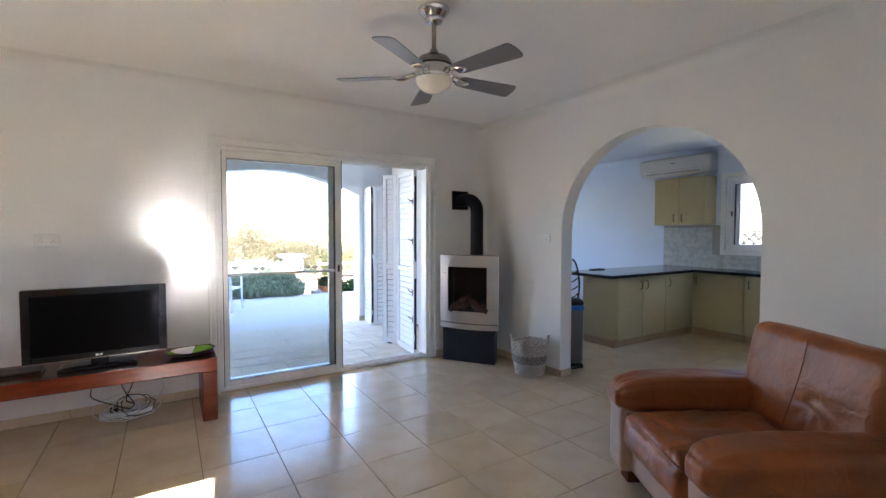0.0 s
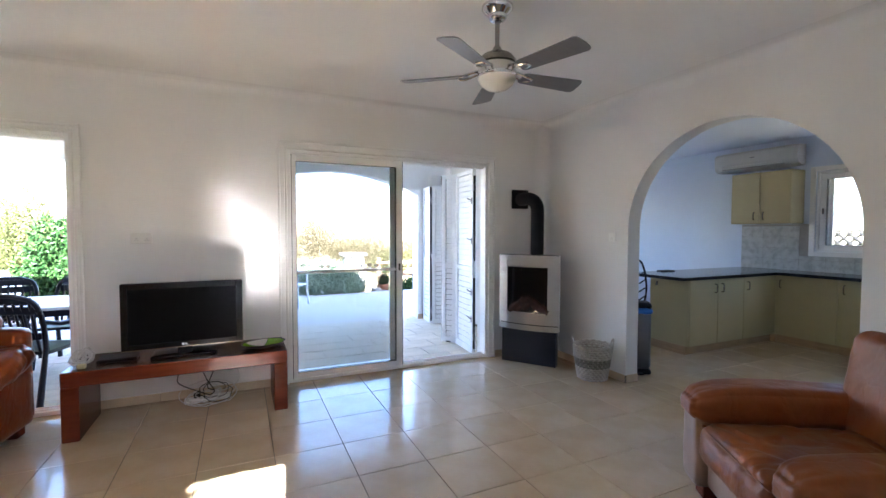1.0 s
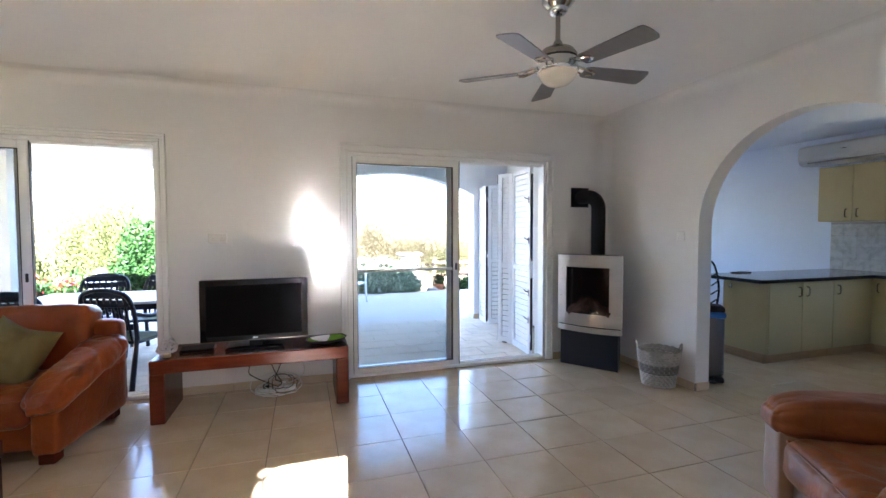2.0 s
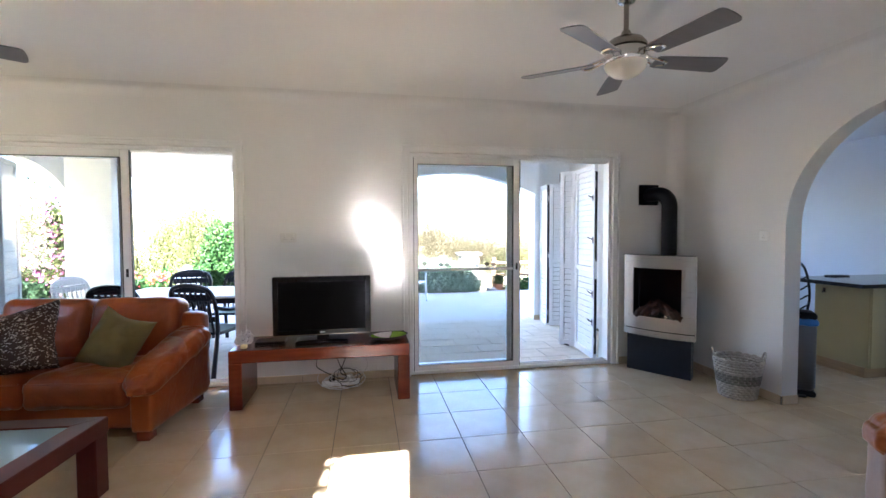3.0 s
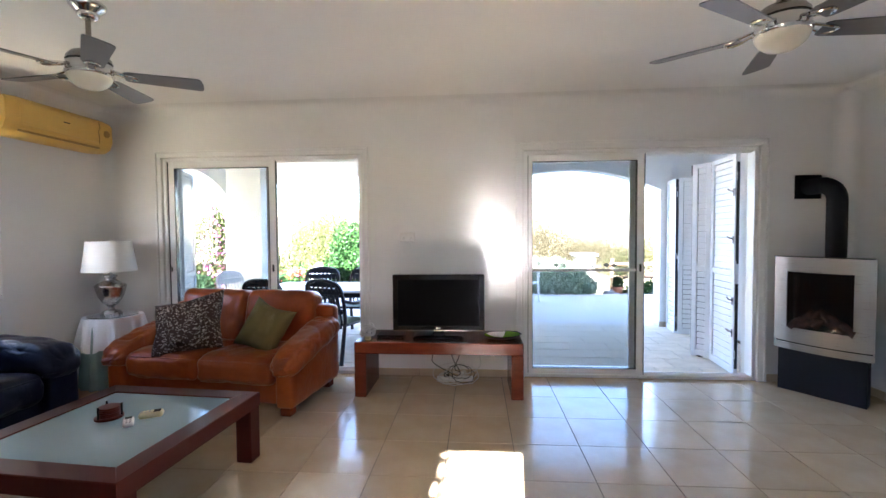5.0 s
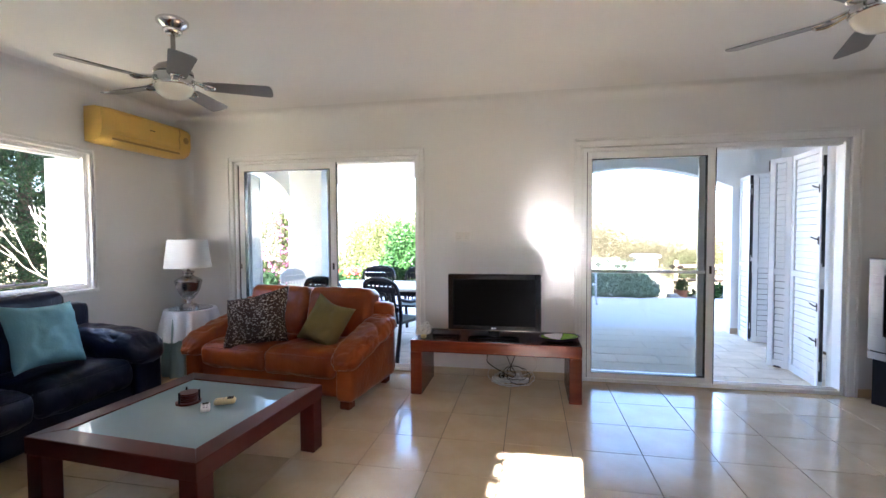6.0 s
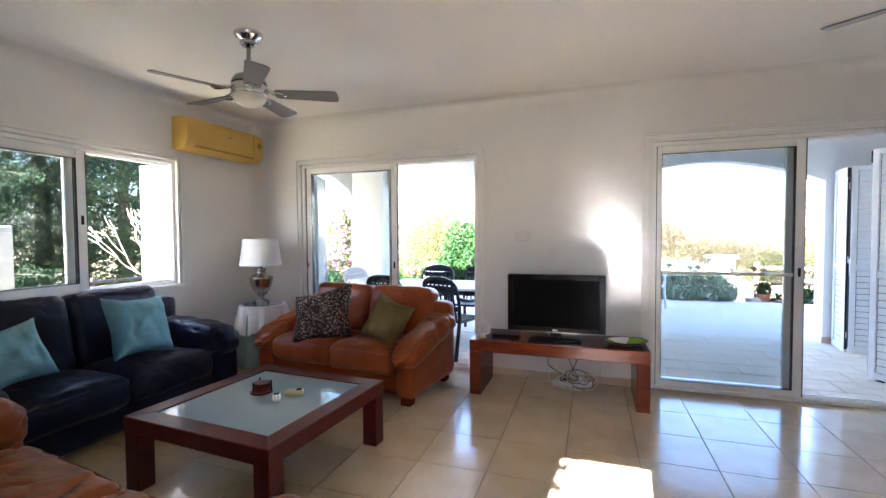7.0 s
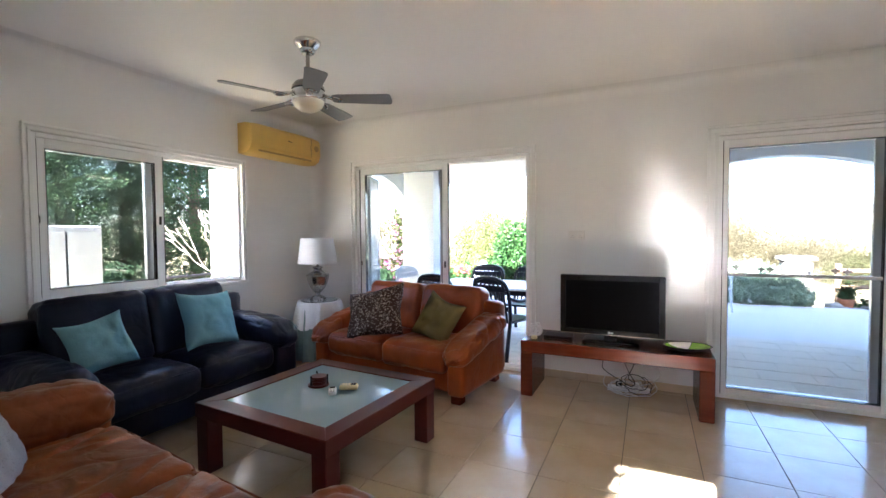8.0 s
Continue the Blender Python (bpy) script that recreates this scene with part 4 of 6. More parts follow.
def remote(name, m, w, l, h, material, label):
    root = thing(name, m, label, "remote control")
    bm = bmesh.new()
    soft(bm, w, l, h, h * 0.45, TR(0, 0, h / 2), puff=0.002, wrinkle=0, n=(8, 14, 6))
    body = part("body", bm, material, root, smooth="all")
    bm = bmesh.new()
    box(bm, -w * 0.32, w * 0.32, l * 0.1, l * 0.4, h * 0.98, h + 0.002, 0.001)
    part("display", bm, M_TVG, body)
    for i in range(2):
        for j in range(3):
            bm = bmesh.new()
            box(bm, (i - 0.8) * w * 0.32, (i - 0.8) * w * 0.32 + 0.011, -l * 0.1 - j * 0.018, -l * 0.1 - j * 0.018 + 0.009, h * 0.98, h + 0.0025, 0.001)
            part("button", bm, M_GREYB, body)


M_GREYB = mat("grey_button", (0.35, 0.35, 0.34), 0.6)
remote("remote_control", TR(-2.29, 2.27, TT) @ RZ(38), 0.05, 0.1, 0.024, M_WPLAST, "small white remote control on the glass top")
remote("remote_control", TR(-2.24, 2.37, TT) @ RZ(-62), 0.06, 0.115, 0.03, M_CREAMP, "yellowed cream remote control on the glass top")

# ---- television bench ----
BX0, BX1, BY0, BY1, BH, BT = -1.50, -0.07, 3.77, 4.27, 0.475, 0.1
root = thing("tv_bench", TR(0, 0, 0), "low cherry wood bench with thick slab ends under the television", "bench")
bm = bmesh.new()
box(bm, BX0, BX1, BY0, BY1, BH - BT, BH, 0.006)
part("top", bm, M_CHERRY, root)
for x in (BX0, BX1 - BT):
    bm = bmesh.new()
    box(bm, x, x + BT, BY0, BY1, 0, BH - BT - 0.001, 0.006, Matrix())
    part("slab_leg", bm, M_CHERRY, root)

root = thing("television", TR(-0.795, 3.985, BH) @ RZ(1.5), "black flat-screen television on its stand on the bench", "television")
bm = bmesh.new()
box(bm, -0.406, 0.406, -0.012, 0.045, 0.058, 0.558, 0.007)
box(bm, -0.3, 0.3, 0.045, 0.085, 0.12, 0.48, 0.012)
body = part("body", bm, M_TVB, root)
bm = bmesh.new()
bars(bm, -0.404, 0.404, 0.06, 0.556, 0.045, -0.017, -0.011, 0.003)
part("bezel", bm, M_BEZEL, body, "gloss black bezel")
bm = bmesh.new()
box(bm, -0.403, 0.403, -0.019, -0.0172, 0.0605, 0.0665)
box(bm, 0.4045, 0.408, -0.018, 0.03, 0.06, 0.556)
part("edge_strip", bm, M_CHROME, body, "thin chrome edge strip")
bm = bmesh.new()
box(bm, -0.36, 0.36, -0.0145, -0.0121, 0.104, 0.512)
part("screen", bm, M_SCREEN, body)
bm = bmesh.new()
lathe(bm, [(0.008, 0), (0.008, 0.002)], 16, TR(-0.012, -0.0165, 0.083) @ RX(90))
box(bm, 0.002, 0.018, -0.019, -0.0165, 0.079, 0.087)
part("maker_mark", bm, M_WPLAST, body, "small pale maker's mark")
bm = bmesh.new()
box(bm, -0.05, 0.05, 0.0, 0.04, 0.012, 0.1, 0.006)
part("neck", bm, M_TVB, root)
bm = bmesh.new()
soft(bm, 0.44, 0.22, 0.022, 0.01, TR(0, 0.01, 0.011), puff=0.006, wrinkle=0, n=(16, 10, 4))
part("stand_base", bm, M_TVB, root, smooth="all")

root = thing("media_box", TR(-1.22, 4.0, BH) @ RZ(3), "flat black media box beside the television", "media box")
bm = bmesh.new()
box(bm, -0.12, 0.12, -0.08, 0.08, 0.0, 0.028, 0.005)
part("case", bm, M_BLACKM, root)
bm = bmesh.new()
box(bm, -0.1, 0.1, -0.083, -0.079, 0.008, 0.02, 0.001)
part("front_panel", bm, M_TVB, root)

root = thing("leaf_dish", TR(-0.235, 3.965, BH) @ RZ(-70) @ Matrix.Scale(1.15, 4), "green and white glazed leaf dish on the bench", "dish")
bm = bmesh.new()
lathe(bm, [(0.0, 0.004), (0.07, 0.006), (0.12, 0.018), (0.15, 0.034), (0.153, 0.033), (0.12, 0.012), (0.07, 0.0), (0.0, 0.0)], 40, Matrix.Diagonal((0.72, 1, 1, 1)), caps=False)
part("dish", bm, M_BLACKM, root, "dark glazed underside", smooth=True)
bm = bmesh.new()
lathe(bm, [(0.0, 0.0065), (0.07, 0.0085), (0.118, 0.02), (0.14, 0.031)], 40, Matrix.Diagonal((0.72, 1, 1, 1)), caps=False, a0=-10, a1=150)
part("glaze", bm, M_GREEN, root, "bright green glaze", smooth=True)
bm = bmesh.new()
lathe(bm, [(0.0, 0.0065), (0.07, 0.0085), (0.118, 0.02), (0.14, 0.031)], 40, Matrix.Diagonal((0.72, 1, 1, 1)), caps=False, a0=152, a1=225)
part("glaze", bm, M_WPLAST, root, "white glaze", smooth=True)
bm = bmesh.new()
lathe(bm, [(0.0, 0.0065), (0.07, 0.0085), (0.118, 0.02), (0.14, 0.031)], 40, Matrix.Diagonal((0.72, 1, 1, 1)), caps=False, a0=227, a1=348)
part("glaze", bm, M_GREEN, root, "bright green glaze", smooth=True)


def coil(centre, rad, turns, r, tilt, seed, squash=1.0, n=26):
    q = random.Random(seed)
    pts = []
    for k in range(turns * n + 1):
        a = 2 * math.pi * k / n
        w = 1 + 0.32 * math.sin(a * 0.37 + seed) + 0.2 * math.sin(a * 1.7 + seed) + 0.08 * q.uniform(-1, 1)
        p = Vector((rad * w * math.cos(a), rad * w * squash * math.sin(a), 0.004 * k / n + 0.012 * math.sin(a * 0.6 + seed)))
        pts.append(centre @ (RX(tilt) @ p))
    bm = bmesh.new()
    tube(bm, pts, r, 6)
    return bm


root = thing("cable_bundle", TR(-1.43, 3.93, BH), "coiled white cable with a cream plug on the bench end", "cable")
for k in range(3):
    part("cable", coil(TR(0.012 * k, 0.02 * k, 0.052 + 0.004 * k) @ RZ(35 * k), 0.046, 3, 0.0055, 40 + 26 * k, k + 1, 0.8), M_CABLEW, root, smooth=True)
bm = bmesh.new()
soft(bm, 0.05, 0.04, 0.032, 0.01, TR(0.03, -0.08, 0.0165), wrinkle=0, n=(6, 6, 4))
part("plug", bm, M_CREAMP, root, smooth="all")

root = thing("power_strip", TR(-0.66, 4.2, 0) @ RZ(4), "white power strip with plugs on the floor under the bench", "power strip")
bm = bmesh.new()
box(bm, -0.17, 0.17, -0.03, 0.03, 0.012, 0.052, 0.006)
part("strip", bm, M_WPLAST, root)
for x in (-0.08, 0.06):
    bm = bmesh.new()
    box(bm, x - 0.025, x + 0.025, -0.028, 0.022, 0.053, 0.095, 0.008)
    part("plug", bm, M_WPLAST if x > 0 else M_BLACKM, root)
root = thing("loose_cables", TR(-0.66, 4.12, 0), "tangled white and black cables under the bench", "cable")
for k, (rad, mt) in enumerate(((0.12, M_CABLEW), (0.1, M_CABLEW), (0.15, M_CABLEW), (0.1, M_CABLEB))):
    part("cable", coil(TR(0.03 * (k - 1), 0.0, 0.075 + 0.012 * k) @ RZ(8 * k), rad, 2, 0.0032, 20 + 9 * k, k + 9, 0.7), mt, root, smooth=True)
for a, b, mt in (((-0.26, 0.06, 0.37), (-0.2, 0.02, 0.2), M_CABLEB), ((-0.1, 0.08, 0.37), (0.0, 0.02, 0.2), M_CABLEB), ((0.02, 0.1, 0.37), (0.0, 0.02, 0.15), M_CABLEB), ((0.16, 0.1, 0.37), (0.24, 0.06, 0.18), M_CABLEW)):
    bm = bmesh.new()
    tube(bm, spline([a, ((a[0] * 0.7 + b[0] * 0.3) + 0.03, a[1], 0.27), b, (b[0] * 0.5 + 0.05, b[1], 0.11), (0.02, 0.05, 0.065)], 8), 0.004, 6)
    part("cable", bm, mt, root, smooth=True)


def wall_plate(name, m, w, h, label, rockers, plastic):
    root = thing(name, m, label, "socket")
    bm = bmesh.new()
    box(bm, -w / 2, w / 2, -0.014, -0.001, -h / 2, h / 2, 0.004)
    part("plate", bm, plastic, root)
    for x in rockers:
        bm = bmesh.new()
        box(bm, x - 0.009, x + 0.009, -0.0175, -0.0142, 0.008, 0.03, 0.002)
        part("rocker", bm, plastic, root)
        for dx, dz in ((-0.011, -0.018), (0.011, -0.018), (0, -0.002)):
            bm = bmesh.new()
            box(bm, x + dx - 0.0035, x + dx + 0.0035, -0.0148, -0.0142, dz - 0.003, dz + 0.003)
            part("hole", bm, M_SGROUT, root)


wall_plate("wall_socket", TR(-1.125, W, 1.362), 0.146, 0.088, "white double wall socket above the television", (-0.035, 0.035), M_IVORY)
wall_plate("light_switch", TR(XR, 3.29, 1.37) @ RZ(-90), 0.086, 0.086, "white single light switch beside the arch", (0.0,), M_WPLAST)


# ---- corner lamp ----
root = thing("side_table", TR(-3.875, 4.0, 0), "round side table under a floor-length sage cloth", "table")


def cloth_ring(r0, r1, z0, z1, waves, amp, rows=14, seg=120, points=0):
    """A hanging round cloth with folds that deepen towards the hem."""
    bm = bmesh.new()
    prev = None
    for i in range(rows + 1):
        q = i / rows
        ring = []
        for k in range(seg):
            a = 2 * math.pi * k / seg
            f = amp * q ** 0.8 * (math.sin(waves * a) + 0.35 * math.sin(waves * 1.7 * a + 1))
            z = z0 + (z1 - z0) * q
            if points:
                z += 0.05 * q * abs(math.sin(points * a / 2)) - 0.012 * q * abs(math.sin(20 * a))
            r = r0 + (r1 - r0) * q + f
            ring.append(bm.verts.new((r * math.cos(a), r * math.sin(a), z)))
        if prev:
            for k in range(seg):
                bm.faces.new([prev[k], prev[(k + 1) % seg], ring[(k + 1) % seg], ring[k]])
        else:
            bm.faces.new(ring)
        prev = ring
    return bm


part("under_cloth", cloth_ring(0.228, 0.262, 0.64, 0.012, 15, 0.018), M_SKIRTC, root, "sage green floor-length cloth", smooth=True)
part("over_cloth", cloth_ring(0.238, 0.272, 0.646, 0.35, 13, 0.027, points=4), M_LACE, root, "white cloth with a scalloped lace hem", smooth=True)
bm = bmesh.new()
lathe(bm, [(0.0, 0.60), (0.23, 0.60), (0.23, 0.635), (0.0, 0.635)], 40)
part("tabletop", bm, M_MAHOG, root, smooth=True)
bm = bmesh.new()
lathe(bm, [(0.2, 0.648), (0.203, 0.651), (0.2, 0.654), (0.0, 0.654)], 48)
part("glass_top", bm, M_GLASS, root, "round glass top", smooth=True)

root = thing("table_lamp", TR(-3.885, 3.99, 0.655), "nickel urn table lamp with a white drum shade, unlit", "lamp")
bm = bmesh.new()
urn = [(0.0, 0), (0.085, 0), (0.085, 0.02), (0.072, 0.028), (0.068, 0.036), (0.03, 0.05), (0.024, 0.065), (0.034, 0.082), (0.06, 0.105), (0.098, 0.17), (0.118, 0.235), (0.122, 0.262), (0.126, 0.27), (0.118, 0.282), (0.085, 0.305), (0.05, 0.325), (0.042, 0.345), (0.052, 0.355), (0.055, 0.368), (0.03, 0.38), (0.012, 0.39), (0.012, 0.46), (0.0, 0.46)]
lathe(bm, urn[:4] + [(p.x, p.z) for p in spline([(r, 0, z) for r, z in urn[4:11]], 5)] + [(p.x, p.z) for p in spline([(r, 0, z) for r, z in urn[11:]], 3)], 56)
part("urn", bm, M_POLISH, root, smooth=True)
bm = bmesh.new()
lathe(bm, [(0.216, 0.41), (0.178, 0.69), (0.175, 0.69), (0.213, 0.41), (0.216, 0.41)], 56, caps=False)
part("shade", bm, M_SHADE, root, "white fabric shade", smooth=True)
bm = bmesh.new()
for k in range(3):
    a = radians(120 * k)
    tube(bm, [(0, 0, 0.46), (0.206 * math.cos(a), 0.206 * math.sin(a), 0.46)], 0.003, 5)
part("shade_carrier", bm, M_CHROME, root)


# ---- air conditioners ----
def wall_unit(name, m, w, h, d, material, label, dial):
    root = thing(name, m, label, "air conditioner")
    prof = [(0.0, 0.0), (-d * 0.55, 0.0), (-d * 0.86, h * 0.12), (-d, h * 0.34), (-d * 0.98, h * 0.86), (-d * 0.82, h * 0.97), (-d * 0.6, h), (0.0, h)]
    bm = bmesh.new()
    ends = []
    n = 10
    for i in range(n + 1):
        x = -w / 2 + w * i / n
        e = 1 - (0.06 if i in (0, n) else 0)
        ends.append([bm.verts.new((x, y * e, h / 2 + (z - h / 2) * e)) for y, z in prof])
    for a, b in zip(ends, ends[1:]):
        for k in range(len(prof)):
            bm.faces.new([a[k], a[(k + 1) % len(prof)], b[(k + 1) % len(prof)], b[k]])
    bm.faces.new(ends[0])
    bm.faces.new(ends[-1])
    body = part("casing", bm, material, root, smooth=True)
    bm = bmesh.new()
    box(bm, -w * 0.4, w * 0.31, -d * 1.012, -d * 0.985, h * 0.36, h * 0.84, 0.006)
    part("front_panel", bm, material, body)
    bm = bmesh.new()
    box(bm, -w * 0.4, w * 0.36, -d * 0.90, -d * 0.80, h * 0.105, h * 0.16, 0.004)
    slot = part("air_slot", bm, M_ACYD if dial else M_SGROUT, body)
    bm = bmesh.new()
    box(bm, -w * 0.39, w * 0.35, -d * 0.99, -d * 0.93, h * 0.17, h * 0.29, 0.008, TR(0, 0, 0))
    part("flap", bm, material, body)
    bm = bmesh.new()
    box(bm, -0.03, 0.03, -d * 1.016, -d * 1.01, h * 0.6, h * 0.625)
    part("maker_mark", bm, M_TVG, body, "small grey maker's mark")
    if dial:
        bm = bmesh.new()
        lathe(bm, [(0.0, 0.012), (0.03, 0.012), (0.034, 0.008), (0.034, 0.0)], 24, TR(w * 0.42, -d * 0.97, h * 0.58) @ RX(90))
        part("sensor_dial", bm, M_ACYD, body, smooth=True)
        bm = bmesh.new()
        tube(bm, spline([(w * 0.33, -d * 1.0, h * 0.9), (w * 0.34, -d * 1.008, h * 0.72), (w * 0.325, -d * 1.008, h * 0.6), (w * 0.335, -d * 1.008, h * 0.42), (w * 0.335, -d * 0.97, h * 0.22)], 6), 0.004, 5)
        part("panel_joint", bm, M_ACYD, body)


wall_unit("air_conditioner", TR(XL, 3.762, 2.197) @ RZ(90), 1.0, 0.315, 0.2, M_ACY, "yellowed wall-mounted air conditioner under the ceiling", True)


# ---- ceiling fans ----
DROP = -0.03


def ceiling_fan(m, start, label):
    root = thing("ceiling_fan", m, label, "fan", "ceiling fans")
    bm = bmesh.new()
    lathe(bm, [(0.0, 0.0), (0.08, 0.0), (0.088, -0.008), (0.088, -0.02), (0.078, -0.034), (0.06, -0.05), (0.052, -0.058), (0.052, -0.07), (0.044, -0.082), (0.03, -0.09), (0.0, -0.09)], 36)
    part("canopy", bm, M_CHROME, root, smooth=True)
    bm = bmesh.new()
    lathe(bm, [(0.0, -0.06), (0.013, -0.06), (0.013, -0.25), (0.0, -0.25)], 16)
    part("rod", bm, M_NICKEL, root, smooth=True)
    bm = bmesh.new()
    lathe(bm, [(0.0, -0.2), (0.02, -0.2), (0.03, -0.225), (0.055, -0.235), (0.085, -0.25), (0.104, -0.275), (0.108, -0.295), (0.0, -0.295)], 40, TR(0, 0, DROP))
    part("motor_housing", bm, M_NICKEL, root, smooth=True)
    bm = bmesh.new()
    lathe(bm, [(0.0, -0.2955), (0.101, -0.2955), (0.101, -0.2965), (0.0, -0.2965)], 40, TR(0, 0, DROP))
    part("shadow_joint", bm, M_GASKET, root, smooth=True)
    bm = bmesh.new()
    lathe(bm, [(0.0, -0.297), (0.098, -0.297), (0.106, -0.305), (0.106, -0.335), (0.112, -0.345), (0.115, -0.36), (0.108, -0.372), (0.0, -0.372)], 40, TR(0, 0, DROP))
    part("chrome_ring", bm, M_CHROME, root, smooth=True)
    bm = bmesh.new()
    lathe(bm, [(0.105, -0.365), (0.104, -0.385), (0.09, -0.41), (0.062, -0.432), (0.03, -0.444), (0.0, -0.447)], 40, TR(0, 0, DROP))
    part("glass_bowl", bm, M_OPAL, root, "opal glass bowl, unlit", smooth=True)
    for k in range(5):
        r = TR(0, 0, DROP) @ RZ(start + 72 * k) @ Matrix.Scale(0.97, 4)
        bm = bmesh.new()
        for s in (-1, 1):
            tube(bm, [r @ Vector(p) for p in spline([(0.09, s * 0.012, -0.335), (0.14, s * 0.026, -0.352), (0.19, s * 0.034, -0.366), (0.225, s * 0.02, -0.368), (0.23, 0, -0.368)], 4)], 0.0075, 6)
        part("blade_arm", bm, M_CHROME, root, smooth=True)
        bm = bmesh.new()
        out = [(0.165, -0.042), (0.19, -0.052), (0.545, -0.068), (0.562, -0.062), (0.57, -0.045), (0.578, 0.0), (0.578, 0.045), (0.57, 0.062), (0.555, 0.068), (0.19, 0.052), (0.165, 0.042)]
        t = r @ TR(0, 0, -0.362) @ RX(-12)
        lo = [bm.verts.new(t @ Vector((x, y, -0.003))) for x, y in out]
        hi = [bm.verts.new(t @ Vector((x, y, 0.003))) for x, y in out]
        bm.faces.new(lo)
        bm.faces.new(hi)
        for i in range(len(out)):
            bm.faces.new([lo[i], lo[(i + 1) % len(out)], hi[(i + 1) % len(out)], hi[i]])
        part("blade", bm, M_BLADE, root)
    return root


ceiling_fan(TR(0.936, 2.265, CEIL), 69.6, "chrome five-blade ceiling fan with an opal bowl near the arch")
ceiling_fan(TR(-2.605, 2.454, CEIL), 28.5, "chrome five-blade ceiling fan with an opal bowl over the coffee table")


# ---- corner stove and basket ----
root = thing("gas_stove", TR(2.41, 3.99, 0) @ RZ(-55), "stainless steel gas stove with a curved front in the corner", "stove")


def bowed(bm, x0, x1, z0, z1, y, bow, depth, hw, n=16, hole=None):
    """A front plate that bulges towards -y, with sides that run back."""
    def yy(x):
        return y - bow * (1 - (x / hw) ** 2)
    for k in range(n):
        a, b = x0 + (x1 - x0) * k / n, x0 + (x1 - x0) * (k + 1) / n
        fr = [bm.verts.new((a, yy(a), z0)), bm.verts.new((b, yy(b), z0)), bm.verts.new((b, yy(b), z1)), bm.verts.new((a, yy(a), z1))]
        bk = [bm.verts.new((a, yy(a) + depth, z0)), bm.verts.new((b, yy(b) + depth, z0)), bm.verts.new((b, yy(b) + depth, z1)), bm.verts.new((a, yy(a) + depth, z1))]
        bm.faces.new(fr)
        bm.faces.new(bk)
        for i, j in ((0, 1), (2, 3)):
            bm.faces.new([fr[i], fr[j], bk[j], bk[i]])
        if k == 0:
            bm.faces.new([fr[0], fr[3], bk[3], bk[0]])
        if k == n - 1:
            bm.faces.new([fr[1], fr[2], bk[2], bk[1]])
    bmesh.ops.remove_doubles(bm, verts=bm.verts, dist=0.0003)


HW = 0.335
bm = bmesh.new()
pl = [(-0.3, -0.015), (0.3, -0.015), (0.28, 0.13), (0.12, 0.26), (-0.1, 0.2), (-0.25, 0.04)]
lo = [bm.verts.new((x, y, 0)) for x, y in pl]
hi = [bm.verts.new((x, y, 0.37)) for x, y in pl]
bm.faces.new(lo)
bm.faces.new(hi)
for i in range(len(pl)):
    bm.faces.new([lo[i], lo[(i + 1) % len(pl)], hi[(i + 1) % len(pl)], hi[i]])
part("plinth", bm, M_STOVEBASE, root)
bm = bmesh.new()
pl = [(-0.325, 0.0), (0.325, 0.0), (0.29, 0.12), (0.14, 0.27), (-0.1, 0.19), (-0.3, 0.03)]
lo = [bm.verts.new((x, y, 0.371)) for x, y in pl]
hi = [bm.verts.new((x, y, 1.165)) for x, y in pl]
bm.faces.new(lo)
bm.faces.new(hi)
for i in range(len(pl)):
    bm.faces.new([lo[i], lo[(i + 1) % len(pl)], hi[(i + 1) % len(pl)], hi[i]])
part("casing", bm, M_BLACKM, root)
for name, x0, x1, z0, z1 in (("front_band", -HW, HW, 0.37, 0.425), ("front_plate", -HW, HW, 0.437, 0.56), ("front_plate", -HW, HW, 1.045, 1.17), ("front_plate", -HW, -0.235, 0.5605, 1.0445), ("front_plate", 0.215, HW, 0.5605, 1.0445)):
    bm = bmesh.new()
    bowed(bm, x0, x1, z0, z1, -0.012, 0.055, 0.012, HW)
    part(name, bm, M_STEEL, root, smooth=True)
bm = bmesh.new()
bowed(bm, -0.232, 0.212, 0.563, 1.042, 0.003, 0.055, 0.004, HW)
part("fire_window", bm, M_PANE, root, "clear glass over dark firebox", smooth=True)
bm = bmesh.new()
box(bm, -0.245, 0.225, -0.004, -0.001, 0.54, 1.06)
part("firebox_back", bm, M_BLACKM, root)
lg = random.Random(3)
for k in range(13):
    bm = bmesh.new()
    x = -0.17 + 0.028 * k
    pile = 0.115 * math.sin(math.pi * (k + 0.5) / 13)
    mid = Vector((x, -0.024, 0.588 + pile * (0.35 + 0.55 * (k % 2))))
    half = Vector((lg.uniform(0.03, 0.06) * (1 if k < 7 else -1), 0.004, lg.uniform(0.02, 0.045)))
    pts = spline([mid - half, mid + Vector((lg.uniform(-0.006, 0.006), -0.004, 0.006)), mid + half], 5)
    tube(bm, pts, 0.032, 10, 0.026)
    for v in bm.verts:
        v.co += Vector((noise.noise(v.co * 30), noise.noise(v.co * 30 + Vector((4, 0, 0))) * 0.4, noise.noise(v.co * 26 + Vector((0, 7, 0))))) * 0.009
    part("log", bm, M_LOG, root, smooth="all")
bm = bmesh.new()
box(bm, -0.33, 0.33, -0.05, 0.0, 1.1702, 1.178, 0.003)
part("top_plate", bm, M_BLACKM, root)
bm = bmesh.new()
m2 = (TR(2.41, 3.99, 0) @ RZ(-55)).inverted()
